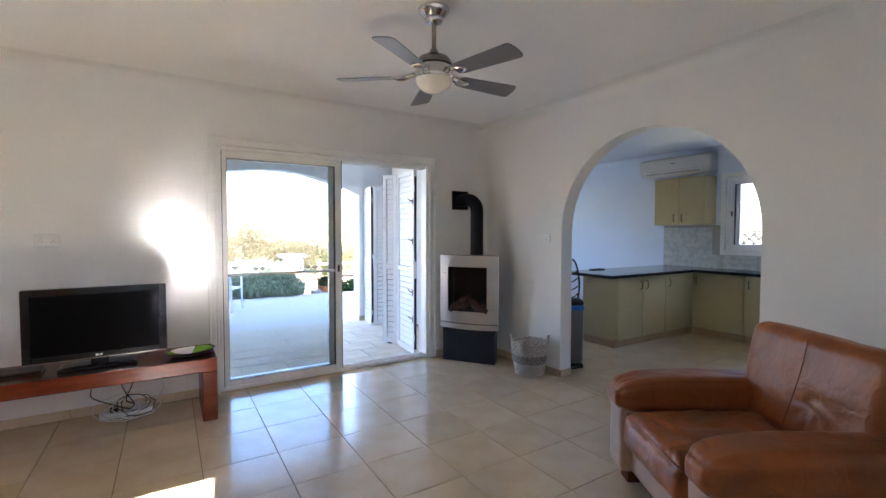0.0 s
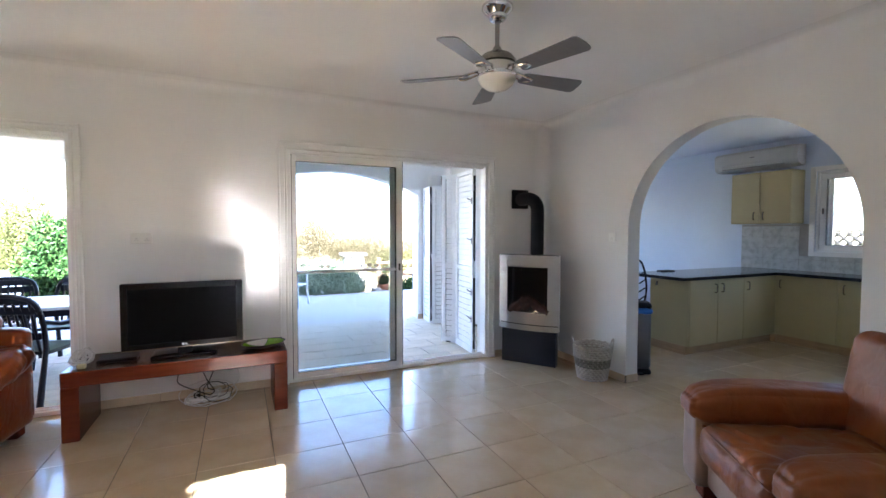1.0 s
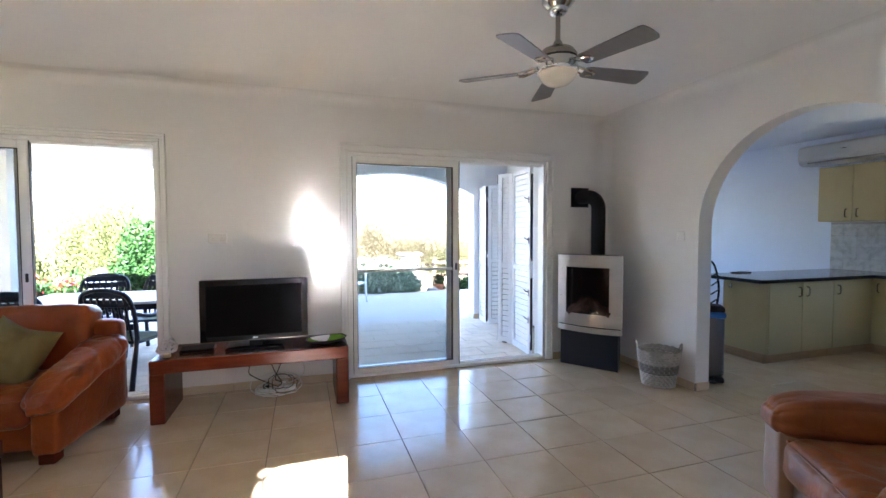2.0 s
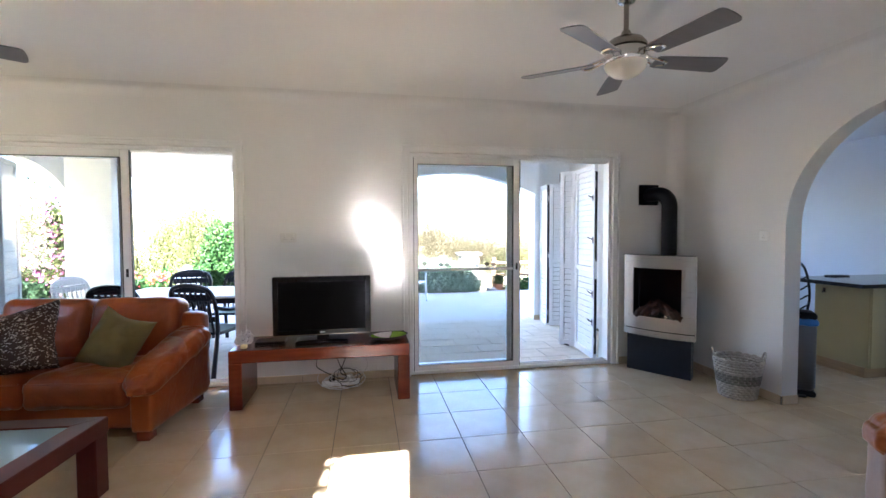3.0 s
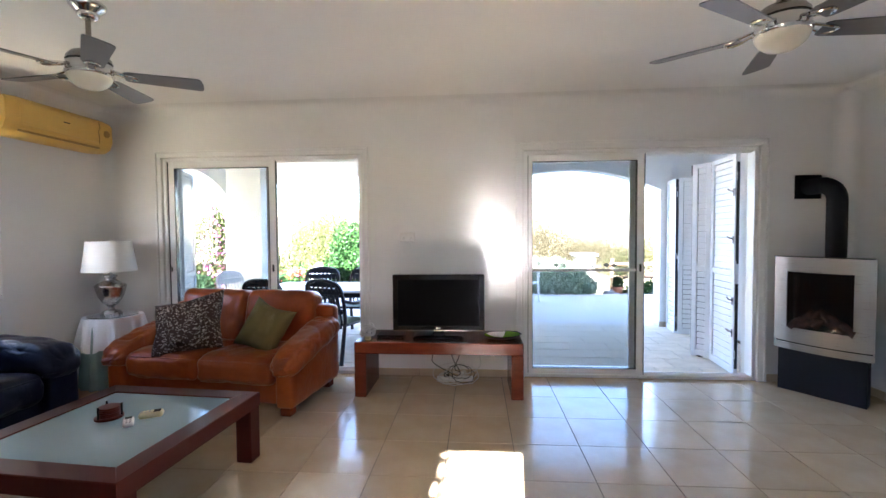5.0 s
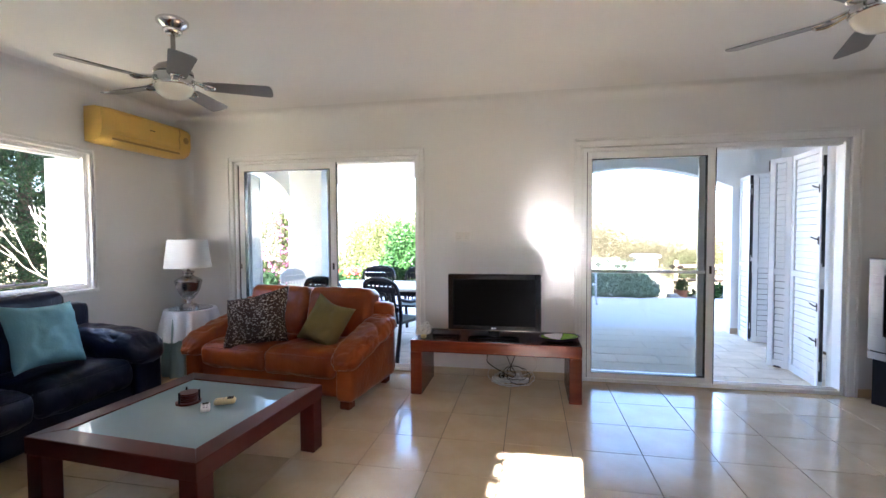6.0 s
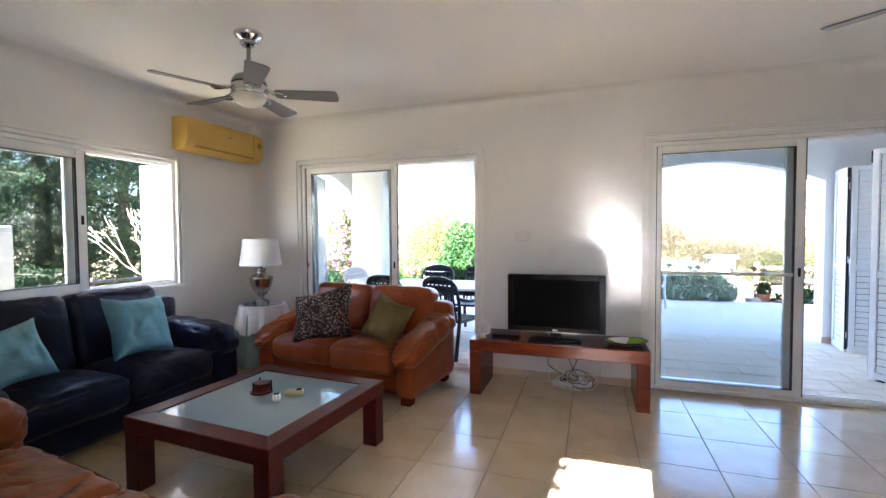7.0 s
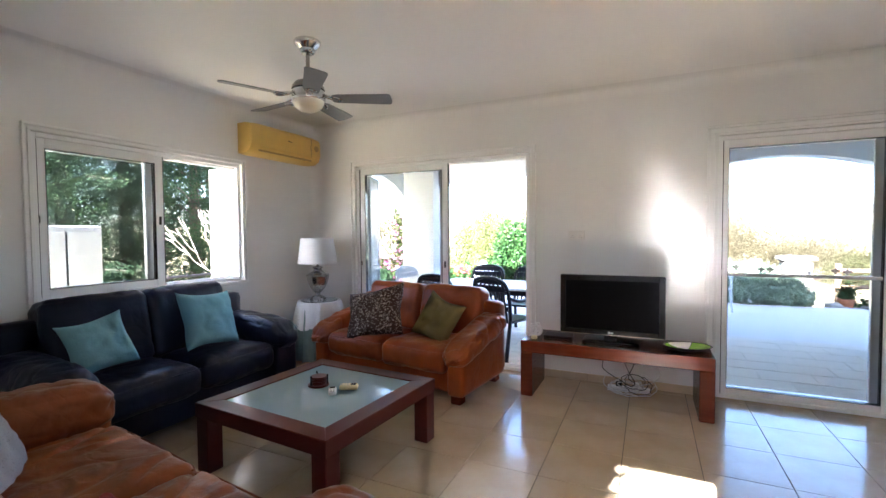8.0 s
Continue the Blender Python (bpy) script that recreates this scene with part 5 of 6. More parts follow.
path_pts = [(2.585, 4.09, 1.17), (2.585, 4.09, 1.45), (2.585, 4.09, 1.66)] + [(2.585 - 0.04 * (1 - math.cos(a)), 4.09 + 0.13 * (1 - math.cos(a)), 1.66 + 0.13 * math.sin(a)) for a in (math.pi / 2 * k / 7 for k in range(1, 8))] + [(2.545, W - 0.004, 1.79)]
tube(bm, [m2 @ Vector(p) for p in path_pts], 0.072, 24)
part("flue_pipe", bm, M_BLACKM, root, smooth=True)
bm = bmesh.new()
box(bm, 2.43, 2.655, W - 0.016, W - 0.002, 1.685, 1.90, 0.003, m2)
part("wall_rosette", bm, M_BLACKM, root)

root = thing("wicker_basket", TR(2.695, 3.34, 0) @ Matrix.Scale(0.93, 4), "whitewashed round wicker basket with a grey band", "basket")
stakes = 22


def weave(z0, z1, n, material, name):
    for i in range(n):
        z = z0 + (z1 - z0) * i / max(1, n - 1)
        rad = 0.135 + 0.052 * z / 0.34
        bm = bmesh.new()
        pts = []
        for k in range(stakes * 4):
            a = 2 * math.pi * k / (stakes * 4)
            rr = rad + 0.0085 * math.cos(stakes / 2 * a * 2 + math.pi * (i % 2))
            pts.append((rr * math.cos(a), rr * math.sin(a), z))
        tube(bm, pts, 0.0115, 6, closed=True)
        part(name, bm, material, root, smooth="all")


weave(0.014, 0.125, 6, M_WICK, "woven_strand")
weave(0.147, 0.215, 4, M_WICKG, "grey_strand")
weave(0.237, 0.335, 5, M_WICK, "woven_strand")
bm = bmesh.new()
lathe(bm, [(0.0, 0.002), (0.13, 0.002), (0.135, 0.012), (0.0, 0.012)], 30)
part("bottom", bm, M_WICK, root, smooth=True)
for k in range(stakes):
    bm = bmesh.new()
    a = 2 * math.pi * k / stakes
    tube(bm, [(0.135 * math.cos(a), 0.135 * math.sin(a), 0.006), (0.187 * math.cos(a), 0.187 * math.sin(a), 0.345)], 0.006, 5)
    part("stake", bm, M_WICK, root)
bm = bmesh.new()
tube(bm, [((0.188 + 0.006 * math.cos(9 * a)) * math.cos(a), (0.188 + 0.006 * math.cos(9 * a)) * math.sin(a), 0.35 + 0.005 * math.sin(18 * a)) for a in (2 * math.pi * k / 90 for k in range(90))], 0.012, 6, closed=True)
part("rim", bm, M_WICK, root, smooth=True)
for s in (-1, 1):
    bm = bmesh.new()
    hp = [(s * 0.19, -0.05, 0.35), (s * 0.2, -0.035, 0.40), (s * 0.205, 0.0, 0.42), (s * 0.2, 0.035, 0.40), (s * 0.19, 0.05, 0.35)]
    tube(bm, [RZ(-35) @ Vector(p) for p in spline(hp, 5)], 0.008, 6)
    part("handle", bm, M_WICK, root, smooth=True)


# ---- kitchen ----
def handle(parent, x, y, z, m):
    bm = bmesh.new()
    tube(bm, [m @ Vector(p) for p in spline([(x, y, z - 0.05), (x, y - 0.028, z - 0.042), (x, y - 0.03, z), (x, y - 0.028, z + 0.042), (x, y, z + 0.05)], 4)], 0.007, 6)
    part("handle", bm, M_NICKEL, parent, "brushed nickel bow handle", smooth=True)


def cabinet(name, m, w, d, h, z0, doors, label, hz, plinth=True):
    """A cupboard unit that faces local -y, its back on y = 0."""
    root = thing(name, m, label, "cabinet", "kitchen cabinets")
    bm = bmesh.new()
    box(bm, 0, w, -d + 0.02, 0, z0, z0 + h, 0.002)
    part("body", bm, M_CAB, root)
    n = len(doors)
    for k, side in enumerate(doors):
        a, b = w * k / n, w * (k + 1) / n
        bm = bmesh.new()
        box(bm, a + 0.002, b - 0.002, -d, -d + 0.018, z0 + 0.003, z0 + h - 0.003, 0.003)
        door = part("door", bm, M_CAB, root)
        x = a + 0.06 if side == "l" else b - 0.06
        handle(door, x, -d, hz, Matrix())
    if plinth:
        bm = bmesh.new()
        box(bm, 0.0, w, -d + 0.05, -0.02, 0.0, z0 - 0.001, 0.002)
        part("plinth", bm, M_PLINTH, root)
    return root


PEN_X0, PEN_Y0, PEN_Y1 = 4.25, 3.46, 4.0
CH = 0.87
cabinet("base_cabinet", TR(PEN_X0, PEN_Y1, 0), 0.98, PEN_Y1 - PEN_Y0, CH - 0.1, 0.1, "rl", "cream laminate base cabinet with two doors on the peninsula", 0.76)
cabinet("base_cabinet", TR(PEN_X0 + 0.982, PEN_Y1, 0), 0.66, PEN_Y1 - PEN_Y0, CH - 0.1, 0.1, "l", "cream laminate base cabinet with one door on the peninsula", 0.76)
FX = 5.88
for y1, doors in ((3.455, "l"), (2.80, "l"), (2.10, "lr")):
    cabinet("base_cabinet", TR(XK - 0.002, y1, 0) @ RZ(-90), 0.648 if y1 != 2.10 else 0.9, XK - FX, CH - 0.1, 0.1, doors, "cream laminate base cabinet along the kitchen wall", 0.76)
root = thing("corner_cabinet", TR(0, 0, 0), "cream laminate corner unit under the worktop", "cabinet", "kitchen cabinets")
bm = bmesh.new()
box(bm, 5.894, XK - 0.003, 3.457, 3.998, 0.1, CH - 0.001, 0.002)
part("body", bm, M_CAB, root)
bm = bmesh.new()
box(bm, 5.894, XK - 0.003, 3.457, 3.97, 0.0, 0.099, 0.002)
part("plinth", bm, M_PLINTH, root)
root = thing("end_hook", TR(PEN_X0, 3.9, 0.8), "small hook on the end of the peninsula", "hook")
bm = bmesh.new()
box(bm, -0.012, -0.001, -0.012, 0.012, -0.03, 0.02, 0.003)
tube(bm, [(-0.01, 0, -0.02), (-0.03, 0, -0.03), (-0.034, 0, -0.01)], 0.004, 5)
part("hook", bm, M_NICKEL, root)
bm = bmesh.new()
outl = [(4.08, 3.42), (5.84, 3.42), (5.84, 1.2), (XK - 0.002, 1.2), (XK - 0.002, 4.19), (4.08, 4.19)]
lo = [bm.verts.new((x, y, CH)) for x, y in outl]
hi = [bm.verts.new((x, y, CH + 0.038)) for x, y in outl]
bm.faces.new(lo)
bm.faces.new(hi)
for i in range(6):
    bm.faces.new([lo[i], lo[(i + 1) % 6], hi[(i + 1) % 6], hi[i]])
bmesh.ops.bevel(bm, geom=[e for e in bm.edges], offset=0.004, segments=1, affect="EDGES")
tagged(part("worktop", bm, M_GRANITE), "polished black granite worktop on cream cabinets", "worktop")
bm = bmesh.new()
box(bm, 5.92, 6.28, 1.9, 2.45, CH + 0.0385, CH + 0.05, 0.004)
tagged(part("hob", bm, M_DARKGLASS), "black glass hob set on the worktop", "hob")
bm = bmesh.new()
box(bm, 4.55, 4.77, 4.06, 4.16, CH + 0.0385, CH + 0.05, 0.003)
tagged(part("tray", bm, M_BLACKM), "flat black tray on the worktop", "tray")

root = cabinet("wall_cupboard", TR(XK - 0.002, 4.16, 0) @ RZ(-90), 0.76, 0.3, 0.70, 1.535, "rl", "cream laminate wall cupboard with two doors", 1.64, plinth=False)
wall_unit("air_conditioner", TR(XK, 3.95, 2.30) @ RZ(-90), 1.1, 0.28, 0.2, M_ACW, "off-white wall-mounted air conditioner in the kitchen", False)

# splashback
bm = bmesh.new()
box(bm, XK - 0.004, XK - 0.001, KWY1 + 0.062, 4.18, CH + 0.038, 1.53)
box(bm, XK - 0.004, XK - 0.001, 1.2, KWY1 + 0.061, CH + 0.038, KWZ0 - 0.062)
splash = structure(part("splashback", bm, M_SGROUT), "pale mottled ceramic splashback tiles", "splashback")
sp = 0.148
for j in range(20):
    for i in range(5):
        y0, z0 = 4.18 - (j + 1) * sp, CH + 0.04 + i * sp
        z1 = min(z0 + sp, 1.53)
        if y0 < KWY1 + 0.06:
            z1 = min(z1, KWZ0 - 0.064)
        if z1 - z0 < 0.03:
            continue
        bm = bmesh.new()
        box(bm, XK - 0.009, XK - 0.0042, y0 + 0.0015, y0 + sp - 0.0015, z0 + 0.0015, z1 - 0.0015, 0.0015)
        part("tile", bm, M_SPLASH, splash)

# pedal bin, iron chair
root = thing("pedal_bin", TR(3.265, 3.31, 0) @ RZ(-40), "slim stainless pedal bin with a blue bag and dark lid", "bin")
bm = bmesh.new()
box(bm, -0.11, 0.11, -0.1, 0.1, 0.05, 0.625, 0.03)
part("body", bm, M_BIN, root, smooth="all")
bm = bmesh.new()
soft(bm, 0.23, 0.21, 0.05, 0.02, TR(0, 0, 0.025), wrinkle=0, n=(12, 10, 4))
part("foot", bm, M_BLACKM, root, smooth="all")
bm = bmesh.new()
soft(bm, 0.24, 0.22, 0.06, 0.025, TR(0, 0, 0.635), wrinkle=0.008, freq=22, n=(20, 16, 6))
part("bag", bm, M_BLUEBAG, root, "blue bag edge", smooth="all")
bm = bmesh.new()
soft(bm, 0.225, 0.205, 0.06, 0.028, TR(0, 0, 0.685), puff=0.006, wrinkle=0, n=(14, 12, 6))
part("lid", bm, M_BLACKM, root, smooth="all")
bm = bmesh.new()
box(bm, -0.04, 0.04, -0.16, -0.09, 0.008, 0.022, 0.004)
part("pedal", bm, M_BLACKM, root)

root = thing("iron_chair", TR(3.80, 4.055, 0) @ RZ(-90), "black wrought iron chair beside the peninsula", "chair")
for sx in (-1, 1):
    for sy in (-1, 1):
        bm = bmesh.new()
        tube(bm, [(sx * 0.2, sy * 0.2, 0), (sx * 0.18, sy * 0.17, 0.45)], 0.012, 8)
        part("leg", bm, M_BLACKM, root, smooth=True)
bm = bmesh.new()
lathe(bm, [(0.0, 0.45), (0.2, 0.45), (0.21, 0.465), (0.19, 0.485), (0.0, 0.49)], 28)
part("seat", bm, M_BLACKM, root, smooth=True)
bm = bmesh.new()
tube(bm, spline([(-0.18, 0.17, 0.45), (-0.21, 0.2, 0.75), (-0.13, 0.22, 1.03), (0, 0.225, 1.08), (0.13, 0.22, 1.03), (0.21, 0.2, 0.75), (0.18, 0.17, 0.45)], 6), 0.011, 8)
part("back_hoop", bm, M_BLACKM, root, smooth=True)
for k in range(4):
    bm = bmesh.new()
    z = 0.62 + 0.1 * k
    tube(bm, spline([(-0.2, 0.2, z), (-0.07, 0.21, z + 0.05), (0.07, 0.21, z - 0.03), (0.19, 0.2, z + 0.03)], 5), 0.008, 6)
    part("back_scroll", bm, M_BLACKM, root, smooth=True)


# ---- veranda ----
def resin_chair(m, material, label):
    """A stacking garden chair that faces local -y."""
    root = thing("garden_chair", m, label, "chair", "garden chairs")
    bm = bmesh.new()
    soft(bm, 0.46, 0.44, 0.035, 0.015, TR(0, -0.02, 0.42), puff=-0.012, wrinkle=0, n=(12, 12, 4))
    part("seat", bm, material, root, smooth="all")
    for sx in (-1, 1):
        bm = bmesh.new()
        tube(bm, spline([(sx * 0.27, -0.24, 0), (sx * 0.25, -0.22, 0.3), (sx * 0.255, -0.22, 0.58), (sx * 0.27, -0.18, 0.645)], 5), 0.022, 8, 0.02)
        part("front_leg", bm, material, root, smooth=True)
        bm = bmesh.new()
        tube(bm, spline([(sx * 0.25, 0.32, 0), (sx * 0.23, 0.24, 0.3), (sx * 0.225, 0.2, 0.5)], 5), 0.024, 8, 0.02)
        part("rear_leg", bm, material, root, smooth=True)
        bm = bmesh.new()
        pts = spline([(sx * 0.275, -0.24, 0.63), (sx * 0.29, -0.1, 0.665), (sx * 0.275, 0.1, 0.66), (sx * 0.235, 0.25, 0.7)], 6)
        for dx in (-0.014, 0.014):
            tube(bm, [p + Vector((dx, 0, 0)) for p in pts], 0.019, 8)
        part("armrest", bm, material, root, smooth=True)
    bm = bmesh.new()
    rail = spline([(-0.225, 0.2, 0.44), (-0.245, 0.255, 0.7), (-0.215, 0.30, 0.86), (-0.11, 0.325, 0.915), (0, 0.33, 0.925), (0.11, 0.325, 0.915), (0.215, 0.30, 0.86), (0.245, 0.255, 0.7), (0.225, 0.2, 0.44)], 6)
    tube(bm, rail, 0.021, 8)
    part("back_rim", bm, material, root, smooth=True)
    for z, y, w, hh in ((0.80, 0.292, 0.44, 0.035), (0.575, 0.232, 0.44, 0.03)):
        bm = bmesh.new()
        box(bm, -w / 2, w / 2, y - 0.008, y + 0.008, z - hh, z + hh, 0.006)
        part("back_rail", bm, material, root)
    bm = bmesh.new()
    box(bm, -0.2, 0.2, 0.292, 0.308, 0.845, 0.91, 0.006)
    part("top_panel", bm, material, root)
    for k in range(7):
        x = -0.18 + 0.06 * k
        bm = bmesh.new()
        tube(bm, [(x, 0.205, 0.44), (x * 1.02, 0.262, 0.68), (x * 1.02, 0.305, 0.86)], 0.012, 6)
        part("back_slat", bm, material, root, smooth=True)
    return root


VZ = -0.034
DARK = "dark blue-black resin garden chair at the veranda table"
resin_chair(TR(-2.04, 5.10, VZ) @ RZ(160), M_RESIN, DARK)
resin_chair(TR(-2.72, 6.22, VZ) @ RZ(4), M_RESIN, DARK)
resin_chair(TR(-2.10, 6.22, VZ) @ RZ(-5), M_RESIN, DARK)
resin_chair(TR(-2.80, 5.12, VZ) @ RZ(172), M_RESIN, DARK)
resin_chair(TR(-3.50, 5.78, VZ) @ RZ(80), M_RESINW, "pale resin garden chair at the end of the veranda table")
resin_chair(TR(0.50, 9.2, -0.052) @ RZ(62), M_RESINW, "white resin garden chair on the open patio")

root = thing("veranda_table", TR(-2.1, 5.66, VZ), "long garden table with a white slatted top", "table")
bm = bmesh.new()
bars(bm, -1.02, 1.02, -0.46, 0.46, 0.06, 0.0, 0.03, 0.004)
for v in bm.verts:
    v.co = Vector((v.co.x, v.co.z, 0.73 + v.co.y))
part("top_frame", bm, M_RESINW, root)
for k in range(13):
    bm = bmesh.new()
    y = -0.372 + 0.062 * k
    box(bm, -0.958, 0.958, y - 0.028, y + 0.028, 0.735, 0.757, 0.004)
    part("slat", bm, M_RESINW, root)
for sx in (-1, 1):
    for sy in (-1, 1):
        bm = bmesh.new()
        box(bm, sx * 0.9 - 0.03, sx * 0.9 + 0.03, sy * 0.38 - 0.03, sy * 0.38 + 0.03, 0, 0.729, 0.008)
        part("leg", bm, M_RESIN, root)
bm = bmesh.new()
box(bm, -0.9, 0.9, -0.38, 0.38, 0.66, 0.725, 0.006)
part("apron", bm, M_RESIN, root)


# ---- garden ----
def shrub(name, m, blobs, count, size, material, label, seed, stems=5, extra=(), droop=0.0, aspect=0.45):
    root = thing(name, m, label, "shrub")
    q = random.Random(seed)
    for k in range(stems):
        b = blobs[k % len(blobs)]
        bm = bmesh.new()
        top = Vector((b[0] + q.uniform(-0.3, 0.3) * b[3], b[1] + q.uniform(-0.3, 0.3) * b[4], b[2] + 0.3 * b[5]))
        mid = top * 0.5 + Vector((q.uniform(-0.1, 0.1), q.uniform(-0.1, 0.1), 0.0))
        tube(bm, spline([(q.uniform(-0.08, 0.08), q.uniform(-0.08, 0.08), -0.05), mid, top], 5), 0.02, 6, 0.006)
        part("stem", bm, M_BARK, root, smooth=True)
    leaves("foliage", blobs, count, size, material, root, seed, aspect=aspect, droop=droop)
    for mt, n, s in extra:
        leaves("blossom", blobs, n, s, mt, root, seed + 50, aspect=0.8)
    return root


def mound(w, d, h, n, seed):
    """Uneven clumps that make up a bushy outline."""
    q = random.Random(seed)
    out = []
    for k in range(n):
        x, y = q.uniform(-1, 1), q.uniform(-1, 1)
        t = max(0.25, 1 - 0.6 * (x * x + y * y) + q.uniform(-0.2, 0.2))
        r = q.uniform(0.22, 0.4)
        out.append((x * w * 0.7, y * d * 0.7, h * t * 0.55, w * r, d * r, h * r * 1.1))
    return out


GZ = -0.2
shrub("agapanthus_clump", TR(1.5, 11.0, GZ), [(-0.5, 0, 0.5, 0.36, 0.4, 0.45), (-0.05, 0.05, 0.52, 0.4, 0.4, 0.45), (0.38, 0, 0.44, 0.36, 0.4, 0.4), (0.68, 0, 0.28, 0.26, 0.35, 0.26), (-0.2, -0.3, 0.3, 0.5, 0.3, 0.3), (0.4, -0.3, 0.25, 0.42, 0.3, 0.24)], 9000, 0.16, M_LEAFG, "dense grey-green strappy shrub with white blooms at the patio edge", 2, aspect=0.2, droop=0.2, extra=((M_RESINW, 26, 0.12),))
shrub("low_shrub", TR(4.0, 11.0, GZ), mound(1.0, 0.4, 0.45, 7, 4), 2200, 0.1, M_LEAF, "low green border plants beyond the rail fence", 4)
shrub("hedge", TR(-3.45, 11.2, GZ), mound(0.85, 0.7, 2.35, 14, 5), 18000, 0.08, M_LEAF, "glossy dark green hedge beside the patio", 5, aspect=0.6)
shrub("pale_bush", TR(-4.9, 12.4, GZ), mound(1.2, 0.9, 3.3, 16, 6), 20000, 0.06, M_LEAFY, "sunlit yellow-green bush behind the patio", 6)
shrub("pale_bush", TR(-6.6, 12.2, GZ), mound(1.2, 0.9, 1.9, 10, 7), 15000, 0.07, M_LEAFY, "sunlit yellow-green bush with pale flowers", 7, extra=((M_PINK, 260, 0.09),))
shrub("low_shrub", TR(-5.0, 10.9, GZ), mound(0.7, 0.4, 1.0, 7, 8), 2800, 0.1, M_LEAF, "low green shrub with red flowers in the border", 8, extra=((M_REDF, 160, 0.08),))
shrub("low_shrub", TR(-6.2, 10.9, GZ), mound(0.6, 0.4, 1.15, 7, 18), 2600, 0.1, M_LEAF, "low green shrub with red flowers in the border", 18, extra=((M_REDF, 160, 0.08),))
shrub("bougainvillea", TR(-6.25, 9.2, GZ), mound(1.3, 0.9, 2.85, 22, 9), 15000, 0.08, M_LEAFY, "tall bougainvillea with pink blossom beside the veranda", 9, extra=((M_PINK, 2600, 0.07),))
shrub("bougainvillea", TR(-7.2, 9.5, GZ), mound(1.1, 0.8, 2.8, 16, 41), 12000, 0.09, M_LEAFY, "pale sunlit bougainvillea with pink blossom beside the veranda", 41, extra=((M_PINK, 1300, 0.09),))
shrub("bougainvillea", TR(-5.9, 8.5, GZ), mound(0.7, 0.6, 0.95, 9, 10), 4500, 0.11, M_LEAFD, "dark lower bush beside the veranda", 10)
SCRUB = ((-1.0, 17, 2.2, 1.7, 36000), (2.1, 17.5, 1.9, 2.6, 30000), (4.2, 18, 1.8, 1.7, 24000), (6.2, 17, 2.2, 1.7, 28000), (8.5, 19, 3.0, 2.5, 30000), (-5.5, 19, 3.0, 3.0, 36000), (12.5, 21, 3.2, 3.4, 30000), (-10, 21, 3.2, 3.6, 30000))
for k, (x, y, w, h, count) in enumerate(SCRUB):
    shrub("scrub_bush", TR(x, y, GZ + (0.2 if y > 18 else 0)), mound(w, 1.6, h, 16, 20 + k), count, 0.055, M_DRY if k % 3 else M_DRYG, "dry yellowish scrub bush on the slope", 20 + k)
for k, (x, y, w, h, count) in enumerate(((3.0, 22, 2.2, 5.6, 7000), (5.6, 23, 2.4, 4.6, 6000), (0.6, 23, 2.4, 3.6, 6000), (8.6, 25, 2.6, 3.6, 6000))):
    shrub("thin_scrub_tree", TR(x, y, GZ), mound(w, 1.4, h, 22, 80 + k), count, 0.07, M_DRY, "thin sunlit dry tree with sparse twigs on the slope", 80 + k, stems=7)


def rail_fence(m, length, label):
    root = thing("rail_fence", m, label, "fence")
    n = int(length / 1.6)
    for k in range(n + 1):
        bm = bmesh.new()
        tube(bm, [(k * 1.6, 0, -0.1), (k * 1.6, 0, 0.92)], 0.055, 8, 0.05)
        part("post", bm, M_RAIL, root, smooth=True)
    for z in (0.45, 0.78):
        for k in range(n):
            bm = bmesh.new()
            tube(bm, [(k * 1.6 - 0.08, -0.06, z), (k * 1.6 + 0.8, -0.065, z + 0.01), (k * 1.6 + 1.68, -0.06, z - 0.01)], 0.045, 8, 0.038)
            part("rail", bm, M_RAIL, root, smooth=True)


rail_fence(TR(2.95, 11.5, GZ), 9.0, "weathered brown wooden post-and-rail fence")
q = random.Random(8)
root = thing("stone_pillar", TR(2.24, 11.45, GZ), "squat dry-stone pillar with a flat cap", "pillar")
for j in range(5):
    for i in range(4):
        bm = bmesh.new()
        a = 90 * i + 25 * j
        soft(bm, 0.3, 0.2, 0.2, 0.05, RZ(a) @ TR(0.12, 0.1, 0.1 + 0.19 * j), wrinkle=0.02, freq=9, n=(5, 4, 4), seed=i + j * 5)
        part("stone", bm, M_STONE, root, smooth="all")
bm = bmesh.new()
soft(bm, 0.62, 0.5, 0.09, 0.03, TR(0, 0, 1.02), wrinkle=0.015, freq=8, n=(10, 8, 4))
part("cap", bm, M_STONE, root, smooth="all")
for k in range(34):
    bm = bmesh.new()
    s = q.uniform(0.12, 0.32)
    soft(bm, s * 1.4, s, s * 0.8, s * 0.25, RZ(q.uniform(0, 180)), wrinkle=s * 0.12, freq=7, n=(6, 5, 4), seed=k * 1.3)
    ob = part("border_rock", bm, M_STONE, smooth="all")
    ob.location = (2.3 + 0.2 * k + q.uniform(-0.1, 0.1) if k < 22 else -8.0 + 0.42 * (k - 22), 10.78 + q.uniform(-0.08, 0.1), -0.16 + s * 0.25)
    tagged(ob, "rough pale stone of the border", "rock", "border rocks")


